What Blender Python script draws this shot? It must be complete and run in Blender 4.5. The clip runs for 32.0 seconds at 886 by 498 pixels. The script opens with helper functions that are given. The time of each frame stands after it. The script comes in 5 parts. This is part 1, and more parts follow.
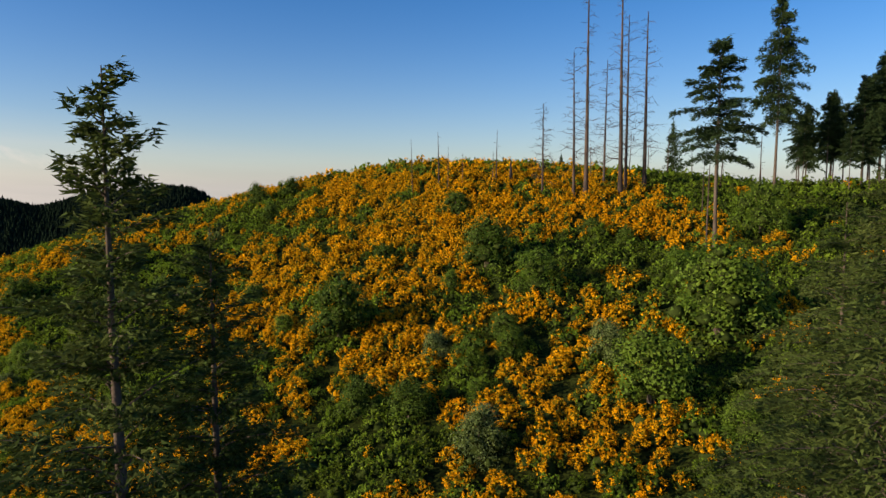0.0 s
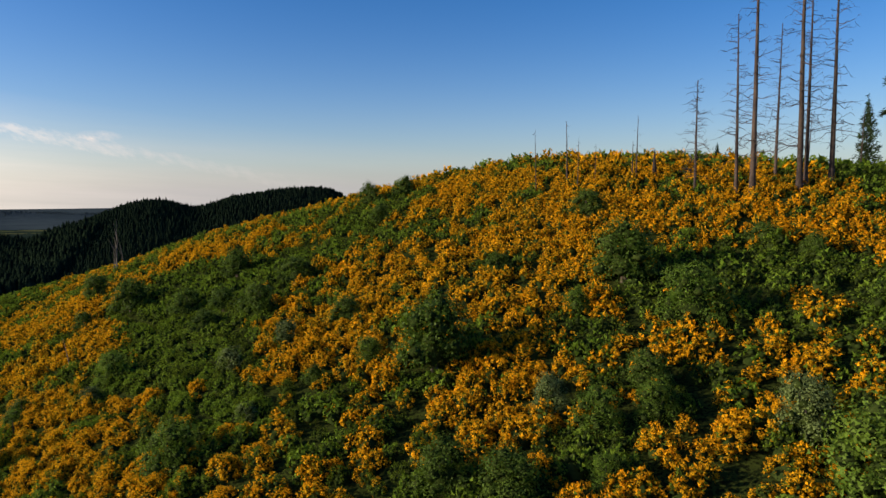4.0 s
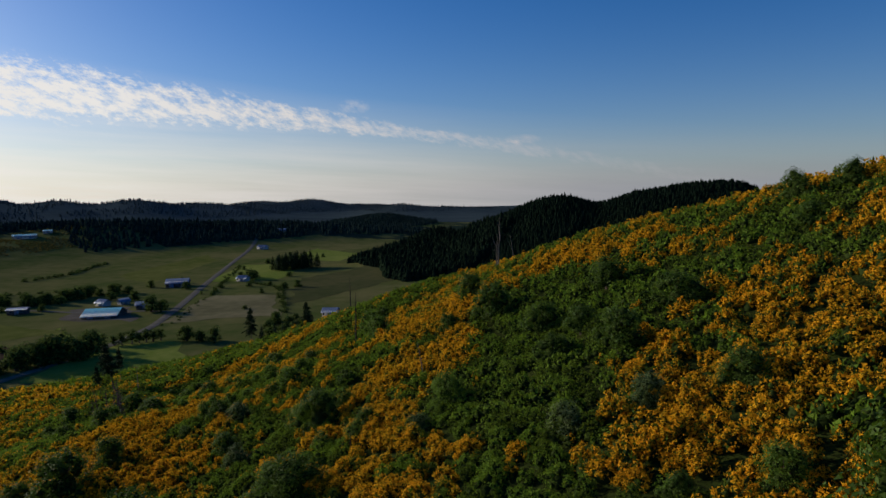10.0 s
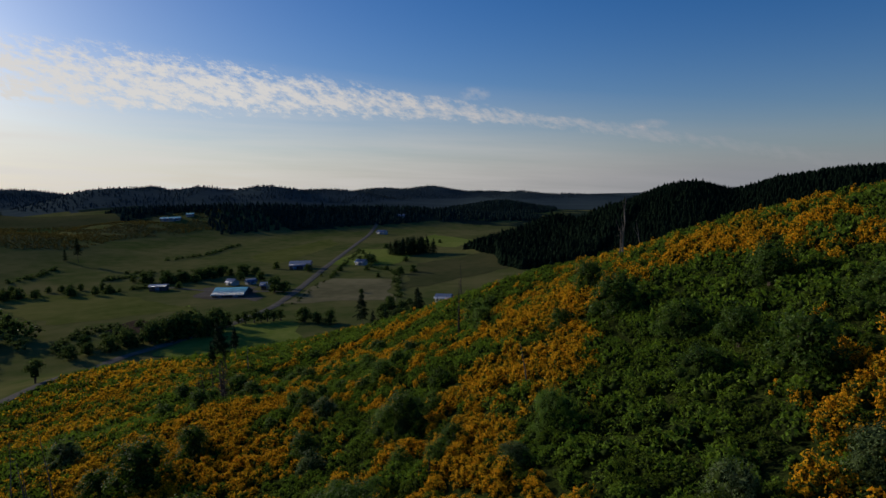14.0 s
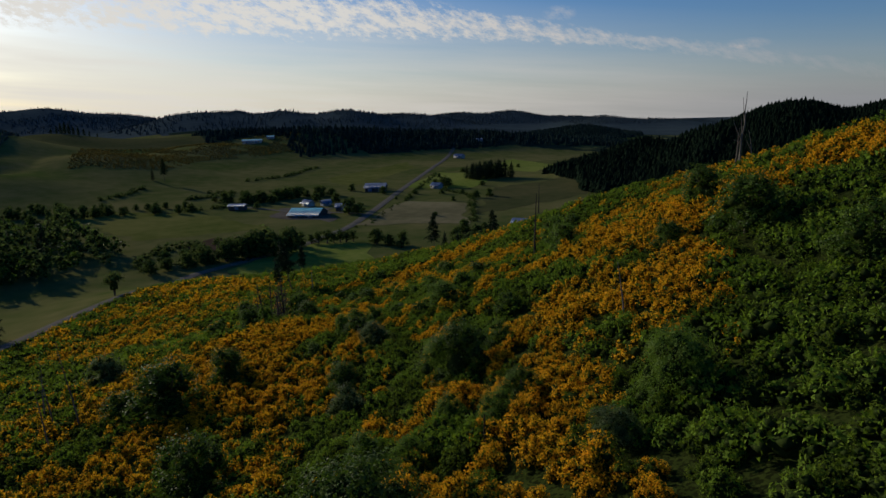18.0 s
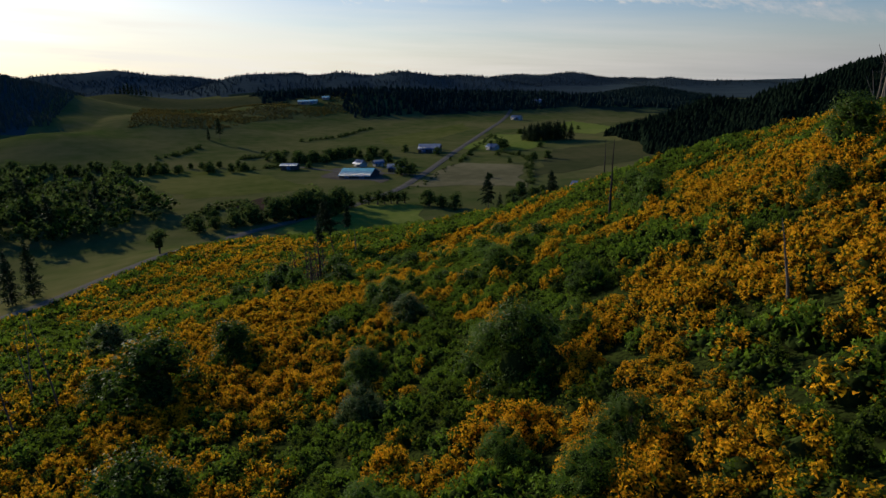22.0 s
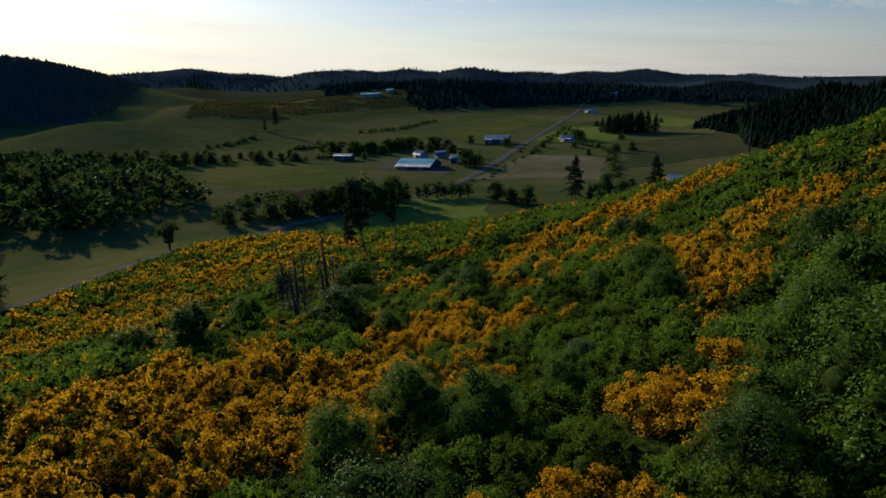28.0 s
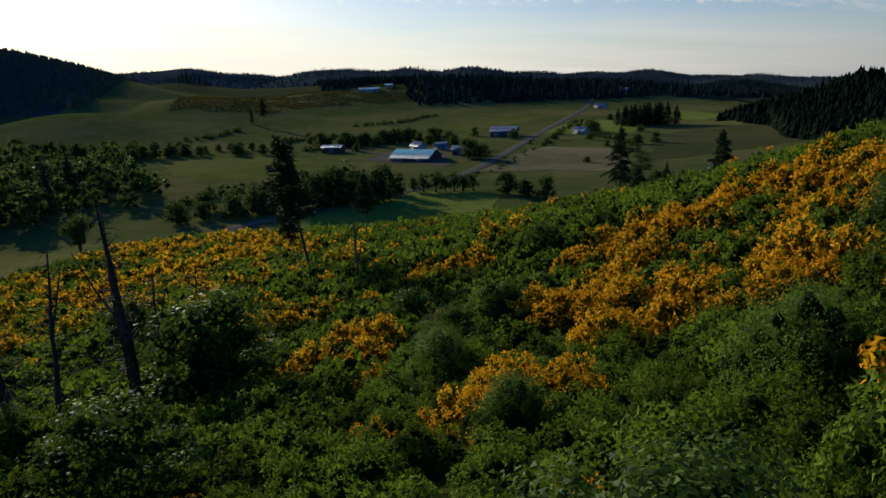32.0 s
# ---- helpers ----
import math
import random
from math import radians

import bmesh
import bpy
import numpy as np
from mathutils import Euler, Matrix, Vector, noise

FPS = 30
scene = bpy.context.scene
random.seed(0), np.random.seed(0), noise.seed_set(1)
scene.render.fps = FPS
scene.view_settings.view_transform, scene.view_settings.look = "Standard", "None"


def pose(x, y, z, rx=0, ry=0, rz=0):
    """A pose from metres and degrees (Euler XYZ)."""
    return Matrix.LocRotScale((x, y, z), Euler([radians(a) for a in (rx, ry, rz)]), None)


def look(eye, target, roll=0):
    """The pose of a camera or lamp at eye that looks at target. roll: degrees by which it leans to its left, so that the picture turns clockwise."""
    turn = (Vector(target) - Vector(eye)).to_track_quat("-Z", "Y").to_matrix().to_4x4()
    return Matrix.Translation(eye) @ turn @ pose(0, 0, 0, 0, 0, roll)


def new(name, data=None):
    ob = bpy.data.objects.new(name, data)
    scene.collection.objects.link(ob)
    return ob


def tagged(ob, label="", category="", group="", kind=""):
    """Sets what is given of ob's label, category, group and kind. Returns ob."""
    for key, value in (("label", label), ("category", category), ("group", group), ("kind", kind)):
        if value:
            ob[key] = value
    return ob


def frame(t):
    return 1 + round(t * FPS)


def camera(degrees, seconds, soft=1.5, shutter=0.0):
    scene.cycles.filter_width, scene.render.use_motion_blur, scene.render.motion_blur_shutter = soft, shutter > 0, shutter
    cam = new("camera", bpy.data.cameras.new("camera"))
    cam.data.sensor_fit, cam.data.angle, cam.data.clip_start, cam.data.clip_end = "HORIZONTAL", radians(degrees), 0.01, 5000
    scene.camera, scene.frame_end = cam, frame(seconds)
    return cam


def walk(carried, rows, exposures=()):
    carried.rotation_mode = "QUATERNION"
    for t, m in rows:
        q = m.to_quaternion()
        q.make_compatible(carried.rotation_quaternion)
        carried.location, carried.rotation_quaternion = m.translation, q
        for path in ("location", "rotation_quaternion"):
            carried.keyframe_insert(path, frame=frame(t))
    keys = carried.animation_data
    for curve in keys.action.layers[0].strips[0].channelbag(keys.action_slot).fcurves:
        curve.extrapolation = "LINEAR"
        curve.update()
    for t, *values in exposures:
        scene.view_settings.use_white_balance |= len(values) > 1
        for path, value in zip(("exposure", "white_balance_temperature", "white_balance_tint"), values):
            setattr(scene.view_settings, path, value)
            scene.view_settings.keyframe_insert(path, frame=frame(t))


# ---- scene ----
cam = camera(68.8, 32.0)
METRES, EYE, TILT, LEAN, TURN = 150.0, 62.0, 0.0, 0.0, 0.0
ROWS = [
    (0.0, 0.0, 0.0, 0.0, -0.02, -5.44, 0.23),
    (0.5, 0.0012, 0.0102, -0.0001, 0.15, -5.43, 0.26),
    (1.0, 0.0023, 0.0196, -0.0002, 0.57, -5.43, 0.29),
    (1.5, 0.0031, 0.0287, -0.0006, 1.18, -5.42, 0.3),
    (2.0, 0.0038, 0.0375, -0.001, 2.25, -5.42, 0.34),
    (2.5, 0.0043, 0.0461, -0.0013, 3.85, -5.41, 0.4),
    (3.0, 0.0046, 0.0548, -0.0017, 5.92, -5.37, 0.48),
    (3.5, 0.0048, 0.0635, -0.0019, 8.62, -5.35, 0.58),
    (5.5, 0.003, 0.0976, -0.0024, 20.89, -5.26, 1.0),
    (6.0, 0.0013, 0.1068, -0.0027, 23.31, -5.25, 1.05),
    (6.5, -0.0009, 0.116, -0.0028, 25.95, -5.25, 1.11),
    (7.0, -0.0038, 0.1253, -0.003, 28.78, -5.26, 1.17),
    (7.5, -0.0073, 0.1346, -0.0033, 31.8, -5.22, 1.24),
    (8.0, -0.0113, 0.1438, -0.0035, 34.77, -5.18, 1.29),
    (8.5, -0.0158, 0.1527, -0.0037, 37.52, -5.16, 1.35),
    (9.0, -0.0208, 0.1613, -0.0039, 40.55, -5.12, 1.43),
    (9.5, -0.026, 0.1695, -0.0041, 43.7, -5.08, 1.52),
    (10.0, -0.0313, 0.1774, -0.0045, 46.45, -5.03, 1.56),
    (10.5, -0.0367, 0.1846, -0.0049, 48.09, -5.02, 1.59),
    (11.0, -0.0425, 0.1914, -0.0054, 49.47, -5.04, 1.59),
    (11.5, -0.0483, 0.1978, -0.0057, 50.93, -5.07, 1.59),
    (12.0, -0.0545, 0.2043, -0.0064, 52.45, -5.08, 1.57),
    (12.5, -0.0606, 0.2106, -0.0077, 53.69, -5.05, 1.57),
    (13.0, -0.0672, 0.2172, -0.0095, 54.88, -5.18, 1.55),
    (13.5, -0.0744, 0.2239, -0.0119, 56.0, -5.46, 1.52),
    (14.0, -0.0818, 0.2305, -0.0148, 56.93, -5.87, 1.52),
    (14.5, -0.0897, 0.237, -0.0179, 57.86, -6.46, 1.54),
    (16.5, -0.1237, 0.2613, -0.0301, 62.18, -9.78, 1.52),
    (17.0, -0.1325, 0.2671, -0.0336, 62.79, -10.6, 1.54),
    (17.5, -0.1413, 0.2728, -0.0371, 63.34, -11.4, 1.53),
    (18.0, -0.1505, 0.2781, -0.0407, 63.85, -12.15, 1.53),
    (18.5, -0.16, 0.2832, -0.0437, 64.33, -12.85, 1.58),
    (19.0, -0.1695, 0.2882, -0.0467, 64.75, -13.42, 1.55),
    (19.5, -0.1789, 0.293, -0.0495, 65.26, -13.94, 1.56),
    (20.0, -0.1883, 0.2978, -0.0525, 65.89, -14.36, 1.55),
    (20.5, -0.1979, 0.3023, -0.0555, 66.57, -14.67, 1.56),
    (21.0, -0.2077, 0.3067, -0.0585, 67.28, -14.91, 1.6),
    (21.5, -0.2177, 0.3109, -0.0615, 68.07, -15.05, 1.55),
    (22.0, -0.2277, 0.3152, -0.0644, 68.77, -15.15, 1.59),
    (22.5, -0.2378, 0.3192, -0.0674, 69.36, -15.16, 1.62),
    (23.0, -0.248, 0.3232, -0.0702, 69.85, -15.14, 1.63),
    (23.5, -0.2586, 0.327, -0.0729, 70.28, -15.1, 1.62),
    (24.0, -0.2695, 0.3309, -0.0758, 70.71, -15.09, 1.59),
    (24.5, -0.2854, 0.3366, -0.0799, 71.35, -15.08, 1.62),
    (25.0, -0.3105, 0.3456, -0.0864, 72.15, -15.11, 1.63),
    (25.5, -0.3376, 0.3547, -0.0941, 72.61, -15.15, 1.62),
    (27.5, -0.4614, 0.3916, -0.1257, 74.48, -15.06, 1.75),
    (28.0, -0.4959, 0.4008, -0.1345, 74.51, -15.0, 1.73),
    (28.5, -0.5289, 0.4103, -0.1434, 74.51, -15.0, 1.74),
    (29.0, -0.5614, 0.4194, -0.1521, 74.51, -14.96, 1.77),
    (29.5, -0.5939, 0.4284, -0.1611, 74.53, -14.92, 1.73),
    (30.0, -0.6259, 0.4378, -0.1698, 74.54, -14.9, 1.71),
    (30.5, -0.6571, 0.4471, -0.1786, 74.53, -14.89, 1.72),
    (31.0, -0.688, 0.456, -0.1868, 74.51, -14.86, 1.73),
    (31.5, -0.7189, 0.4649, -0.1947, 74.58, -14.83, 1.74),
    (32.0, -0.7501, 0.4736, -0.2032, 74.7, -14.79, 1.7),
]
walk(cam, [(t, pose(0, 0, EYE, TILT, LEAN, TURN) @ pose(METRES * x, METRES * y, METRES * z, 90 + pitch, roll, yaw)) for t, x, y, z, yaw, pitch, roll in ROWS],
     exposures=[(0.0, 0.52, 7200, 13), (3.0, 0.42, 6900, 13), (6.0, 0.2, 6400, 13), (10.0, -0.38, 6000, 11), (13.0, -0.68, 5900, 11), (17.0, -0.68, 6000, 10), (19.0, -0.5, 6050, 9), (21.0, -0.3, 6050, 9), (28.0, -0.3, 6050, 8), (30.0, -0.2, 6050, 8), (32.0, -0.2, 6050, 8)])

# ---- sky and sun ----
SUN_YAW, SUN_HEIGHT = 110.0, 15.5
sun_way = Vector((-math.sin(radians(SUN_YAW)) * math.cos(radians(SUN_HEIGHT)), math.cos(radians(SUN_YAW)) * math.cos(radians(SUN_HEIGHT)), math.sin(radians(SUN_HEIGHT))))
sun = new("sun", bpy.data.lights.new("sun", "SUN"))
sun.data.energy, sun.data.angle, sun.data.color = 5.0, radians(0.6), (1.0, 0.84, 0.62)
sun.matrix_world = look(sun_way * 500, (0, 0, 0))

world = bpy.data.worlds.new("world")
scene.world = world
world.use_nodes = True
wt = world.node_tree
wt.nodes.clear()


def wnode(kind, **inputs):
    n = wt.nodes.new(kind)
    for k, v in inputs.items():
        n.inputs[int(k[1:])].default_value = v
    return n


def wmath(op, a, b=None, clamp=False):
    n = wt.nodes.new("ShaderNodeMath")
    n.operation, n.use_clamp = op, clamp
    for i, v in enumerate((a, b)):
        if v is None:
            continue
        if isinstance(v, (int, float)):
            n.inputs[i].default_value = v
        else:
            wt.links.new(v, n.inputs[i])
    return n.outputs[0]


sky = wt.nodes.new("ShaderNodeTexSky")
sky.sky_type, sky.sun_disc = "NISHITA", False
sky.sun_elevation, sky.sun_rotation = radians(SUN_HEIGHT), radians(360 - SUN_YAW)
sky.air_density, sky.dust_density, sky.ozone_density = 0.85, 0.8, 3.5
where = wt.nodes.new("ShaderNodeTexCoord")
sep = wt.nodes.new("ShaderNodeSeparateXYZ")
wt.links.new(where.outputs["Generated"], sep.inputs[0])
wx, wy, wz = sep.outputs
yaw_deg = wmath("MULTIPLY", wmath("ARCTAN2", wmath("MULTIPLY", wx, -1.0), wy), 180 / math.pi)
el_deg = wmath("MULTIPLY", wmath("ARCSINE", wz), 180 / math.pi)
# altocumulus bank: a long band that climbs from the north-west horizon towards the sun, over a thin high veil
rel = wmath("ADD", wmath("SUBTRACT", el_deg, wmath("MULTIPLY", yaw_deg, wmath("SUBTRACT", 0.30, wmath("MULTIPLY", yaw_deg, 0.0015)))), 5.9)
coords = wt.nodes.new("ShaderNodeCombineXYZ")
wt.links.new(wmath("MULTIPLY", wmath("ADD", yaw_deg, wmath("MULTIPLY", rel, -0.7)), 0.8), coords.inputs[0])
wt.links.new(wmath("MULTIPLY", rel, 1.4), coords.inputs[1])
puff = wnode("ShaderNodeTexNoise", _2=1.0, _3=8.0, _4=0.70)
wt.links.new(coords.outputs[0], puff.inputs[0])
streak_c = wt.nodes.new("ShaderNodeCombineXYZ")
wt.links.new(wmath("MULTIPLY", yaw_deg, 0.03), streak_c.inputs[0])
wt.links.new(wmath("MULTIPLY", wmath("SUBTRACT", el_deg, wmath("MULTIPLY", yaw_deg, 0.06)), 0.5), streak_c.inputs[1])
streak = wnode("ShaderNodeTexNoise", _2=1.0, _3=6.0, _4=0.6)
wt.links.new(streak_c.outputs[0], streak.inputs[0])
width = wmath("MINIMUM", wmath("MAXIMUM", wmath("MULTIPLY", wmath("SUBTRACT", yaw_deg, 40.0), 0.075), 0.75), 3.0)
band = wmath("SUBTRACT", 1.0, wmath("POWER", wmath("ABSOLUTE", wmath("DIVIDE", rel, width)), 2.0), clamp=True)
fade = wmath("MULTIPLY", wmath("SUBTRACT", yaw_deg, 20.0), 0.026, clamp=True)
lumps = wmath("MULTIPLY", wmath("SUBTRACT", wmath("ADD", puff.outputs[0], wmath("MULTIPLY", band, 0.22)), 0.585), 4.4, clamp=True)
cloud = wmath("MULTIPLY", wmath("MULTIPLY", lumps, wmath("MULTIPLY", band, 2.0, clamp=True)), fade)
below = wmath("DIVIDE", wmath("SUBTRACT", wmath("MULTIPLY", wmath("ADD", yaw_deg, 20.0), 0.115), el_deg), 11.0, clamp=True)
veil = wmath("MULTIPLY", wmath("MULTIPLY", below, wmath("ADD", wmath("MULTIPLY", streak.outputs[0], 1.7), -0.12)), wmath("ADD", wmath("MULTIPLY", fade, 0.5), 0.5), clamp=True)
# two stray tufts over the band
tufts = 0.0
for ty, te, wide, tall in ((54.0, 7.5, 1.5, 0.7), (39.4, 4.4, 1.8, 0.45)):
    off = wmath("ADD", wmath("POWER", wmath("DIVIDE", wmath("SUBTRACT", yaw_deg, ty), wide), 2.0), wmath("POWER", wmath("DIVIDE", wmath("SUBTRACT", el_deg, te), tall), 2.0))
    tufts = wmath("ADD", wmath("MULTIPLY", wmath("SUBTRACT", 1.0, off, clamp=True), wmath("MULTIPLY", wmath("SUBTRACT", puff.outputs[0], 0.40), 3.0, clamp=True)), tufts)
sunward = wmath("MULTIPLY", wmath("SUBTRACT", yaw_deg, 34.0), 0.025, clamp=True)
cover = wmath("MINIMUM", wmath("ADD", wmath("ADD", wmath("MULTIPLY", cloud, wmath("ADD", 0.55, wmath("MULTIPLY", sunward, 0.42))), wmath("MULTIPLY", tufts, 0.6)), veil), 0.92)
mix = wt.nodes.new("ShaderNodeMix")
mix.data_type = "RGBA"
wt.links.new(cover, mix.inputs["Factor"])
deep = wt.nodes.new("ShaderNodeHueSaturation")
deep.inputs["Hue"].default_value, deep.inputs["Saturation"].default_value = 0.509, 1.30
wt.links.new(sky.outputs[0], deep.inputs["Color"])
# the cloud is bright near the sun and a dull pink away from it
lit = wt.nodes.new("ShaderNodeMix")
lit.data_type = "RGBA"
wt.links.new(sunward, lit.inputs["Factor"])
lit.inputs[6].default_value, lit.inputs[7].default_value = (5.2, 4.7, 4.5, 1), (9.3, 8.5, 7.3, 1)
wt.links.new(lit.outputs[2], mix.inputs[7])
# pale air low over the horizon, all round
murk = wmath("MULTIPLY", wmath("POWER", 2.718, wmath("DIVIDE", wmath("MAXIMUM", el_deg, 0.0), -4.6)), 0.60)
low = wt.nodes.new("ShaderNodeMix")
low.data_type = "RGBA"
wt.links.new(murk, low.inputs["Factor"])
wt.links.new(deep.outputs[0], low.inputs[6])
warm = wt.nodes.new("ShaderNodeMix")
warm.data_type = "RGBA"
wt.links.new(sunward, warm.inputs["Factor"])
warm.inputs[6].default_value, warm.inputs[7].default_value = (3.3, 3.35, 3.6, 1), (4.3, 4.15, 3.5, 1)
wt.links.new(warm.outputs[2], low.inputs[7])
wt.links.new(low.outputs[2], mix.inputs[6])
bg = wt.nodes.new("ShaderNodeBackground")
bg.inputs[1].default_value = 0.124
wout = wt.nodes.new("ShaderNodeOutputWorld")
wt.links.new(mix.outputs[2], bg.inputs[0])
wt.links.new(bg.outputs[0], wout.inputs[0])


# ---- materials ----
def material(name, colour, second=None, scale=1.0, rough=0.8, fine=None, bump=0.0, translucent=0.0, island=0.0, spec=0.2, metal=0.0, fleck=None, lit_through=None):
    """Two colours mixed by noise at a large and a fine scale, with a little change from piece to piece."""
    m = bpy.data.materials.new(name)
    m.use_nodes = True
    nt = m.node_tree
    b = nt.nodes["Principled BSDF"]
    b.inputs["Roughness"].default_value = rough
    b.inputs["Metallic"].default_value = metal
    b.inputs["Specular IOR Level"].default_value = spec
    geo = nt.nodes.new("ShaderNodeNewGeometry")
    n1 = nt.nodes.new("ShaderNodeTexNoise")
    n1.inputs["Scale"].default_value, n1.inputs["Detail"].default_value = scale, 5.0
    nt.links.new(geo.outputs["Position"], n1.inputs["Vector"])
    n2 = nt.nodes.new("ShaderNodeTexNoise")
    n2.inputs["Scale"].default_value, n2.inputs["Detail"].default_value = fine or scale * 9, 3.0
    nt.links.new(geo.outputs["Position"], n2.inputs["Vector"])
    add = nt.nodes.new("ShaderNodeMath")
    add.operation = "MULTIPLY_ADD"
    nt.links.new(n1.outputs[0], add.inputs[0])
    add.inputs[1].default_value = 0.6
    add2 = nt.nodes.new("ShaderNodeMath")
    add2.operation = "MULTIPLY"
    nt.links.new(n2.outputs[0], add2.inputs[0])
    add2.inputs[1].default_value = 0.4
    nt.links.new(add2.outputs[0], add.inputs[2])
    ramp = nt.nodes.new("ShaderNodeValToRGB")
    ramp.color_ramp.elements[0].position, ramp.color_ramp.elements[1].position = 0.36, 0.64
    ramp.color_ramp.elements[0].color = (*colour, 1)
    ramp.color_ramp.elements[1].color = (*(second or [c * 1.35 for c in colour]), 1)
    nt.links.new(add.outputs[0], ramp.inputs[0])
    out = ramp.outputs[0]
    if island:
        hsv = nt.nodes.new("ShaderNodeHueSaturation")
        mr = nt.nodes.new("ShaderNodeMapRange")
        mr.inputs[3].default_value, mr.inputs[4].default_value = 1 - island, 1 + island
        nt.links.new(geo.outputs["Random Per Island"], mr.inputs[0])
        nt.links.new(mr.outputs[0], hsv.inputs["Value"])
        nt.links.new(out, hsv.inputs["Color"])
        out = hsv.outputs[0]
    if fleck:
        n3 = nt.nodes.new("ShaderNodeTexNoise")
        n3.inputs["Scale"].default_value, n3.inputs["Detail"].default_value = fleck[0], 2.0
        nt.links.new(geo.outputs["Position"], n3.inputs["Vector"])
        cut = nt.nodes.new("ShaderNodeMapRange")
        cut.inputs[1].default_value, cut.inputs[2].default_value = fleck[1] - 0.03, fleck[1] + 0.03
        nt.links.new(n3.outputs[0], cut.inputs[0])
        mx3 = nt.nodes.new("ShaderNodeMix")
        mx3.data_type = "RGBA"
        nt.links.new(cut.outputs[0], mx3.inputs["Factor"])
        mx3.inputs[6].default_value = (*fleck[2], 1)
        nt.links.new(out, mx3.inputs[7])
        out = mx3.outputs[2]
    nt.links.new(out, b.inputs["Base Color"])
    if bump:
        bp = nt.nodes.new("ShaderNodeBump")
        bp.inputs["Strength"].default_value, bp.inputs["Distance"].default_value = bump, 0.05
        nt.links.new(n2.outputs[0], bp.inputs["Height"])
        nt.links.new(bp.outputs[0], b.inputs["Normal"])
    if translucent:
        tr = nt.nodes.new("ShaderNodeBsdfTranslucent")
        if lit_through:
            tint = nt.nodes.new("ShaderNodeMix")
            tint.data_type = "RGBA"
            tint.inputs["Factor"].default_value = 0.75
            nt.links.new(out, tint.inputs[6])
            tint.inputs[7].default_value = (*lit_through, 1)
            nt.links.new(tint.outputs[2], tr.inputs["Color"])
        else:
            nt.links.new(out, tr.inputs["Color"])
        mx = nt.nodes.new("ShaderNodeMixShader")
        mx.inputs[0].default_value = translucent
        nt.links.new(b.outputs[0], mx.inputs[1])
        nt.links.new(tr.outputs[0], mx.inputs[2])
        nt.links.new(mx.outputs[0], nt.nodes["Material Output"].inputs[0])
    return m


M_GROUND = material("hill_turf", (0.020, 0.030, 0.007), (0.044, 0.058, 0.012), 0.08, 1.0, fine=2.5, bump=0.8, spec=0.0, fleck=(6.0, 0.47, (0.012, 0.016, 0.005)))
M_MEADOW = material("meadow_grass", (0.062, 0.086, 0.022), (0.142, 0.132, 0.050), 0.012, 1.0, fine=0.09, bump=0.3, spec=0.0)
M_HAY = material("dry_hay_field", (0.120, 0.112, 0.056), (0.200, 0.178, 0.092), 0.02, 1.0, fine=0.15, bump=0.3, spec=0.0)
M_SOIL = material("bare_soil", (0.05, 0.036, 0.024), (0.08, 0.06, 0.04), 0.1, 1.0, fine=1.0, spec=0.0)
M_ROAD = material("road_gravel", (0.10, 0.095, 0.080), (0.155, 0.145, 0.12), 0.25, 1.0, fine=4.0, spec=0.0)
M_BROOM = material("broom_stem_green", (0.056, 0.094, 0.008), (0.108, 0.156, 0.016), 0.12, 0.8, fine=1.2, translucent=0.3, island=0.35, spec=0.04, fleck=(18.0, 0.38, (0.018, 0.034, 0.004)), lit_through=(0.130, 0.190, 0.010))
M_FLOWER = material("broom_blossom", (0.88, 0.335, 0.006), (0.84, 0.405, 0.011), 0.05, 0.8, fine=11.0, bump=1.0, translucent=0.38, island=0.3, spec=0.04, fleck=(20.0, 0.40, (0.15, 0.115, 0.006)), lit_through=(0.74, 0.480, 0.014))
# inner twigs: the shade inside a bush is put into these two darker colours
M_HEART = material("shaded_blossoming_twigs", (0.38, 0.180, 0.005), (0.54, 0.275, 0.008), 0.4, 0.9, fine=16.0, bump=1.0, spec=0.0, fleck=(15.0, 0.50, (0.030, 0.034, 0.006)))
M_SHADED_TWIG = material("shaded_inner_twigs", (0.018, 0.030, 0.007), (0.036, 0.052, 0.013), 0.6, 1.0, fine=6.0, bump=0.6, spec=0.0)
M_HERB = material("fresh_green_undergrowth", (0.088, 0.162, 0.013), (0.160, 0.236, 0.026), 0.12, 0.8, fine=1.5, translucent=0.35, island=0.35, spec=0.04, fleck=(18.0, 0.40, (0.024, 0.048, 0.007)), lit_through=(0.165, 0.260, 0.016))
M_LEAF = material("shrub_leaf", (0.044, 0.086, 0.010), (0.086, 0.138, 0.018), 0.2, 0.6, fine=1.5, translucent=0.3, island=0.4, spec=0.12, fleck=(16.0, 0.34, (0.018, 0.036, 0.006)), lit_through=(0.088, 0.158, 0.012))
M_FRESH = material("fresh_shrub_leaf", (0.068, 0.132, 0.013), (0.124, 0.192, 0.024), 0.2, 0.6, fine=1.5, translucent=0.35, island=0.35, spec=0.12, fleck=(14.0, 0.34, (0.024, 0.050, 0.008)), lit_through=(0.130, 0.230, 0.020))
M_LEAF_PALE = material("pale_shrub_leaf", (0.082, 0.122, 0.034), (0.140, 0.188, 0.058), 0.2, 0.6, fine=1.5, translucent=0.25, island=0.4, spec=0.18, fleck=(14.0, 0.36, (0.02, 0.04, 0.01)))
M_NEEDLE = material("conifer_needle", (0.015, 0.034, 0.012), (0.036, 0.060, 0.018), 0.2, 0.8, fine=1.5, translucent=0.1, island=0.35, spec=0.1)
M_FIR_NEAR = material("olive_fir_needle", (0.030, 0.054, 0.013), (0.078, 0.102, 0.026), 0.5, 0.8, fine=3.0, translucent=0.25, island=0.45, spec=0.05)
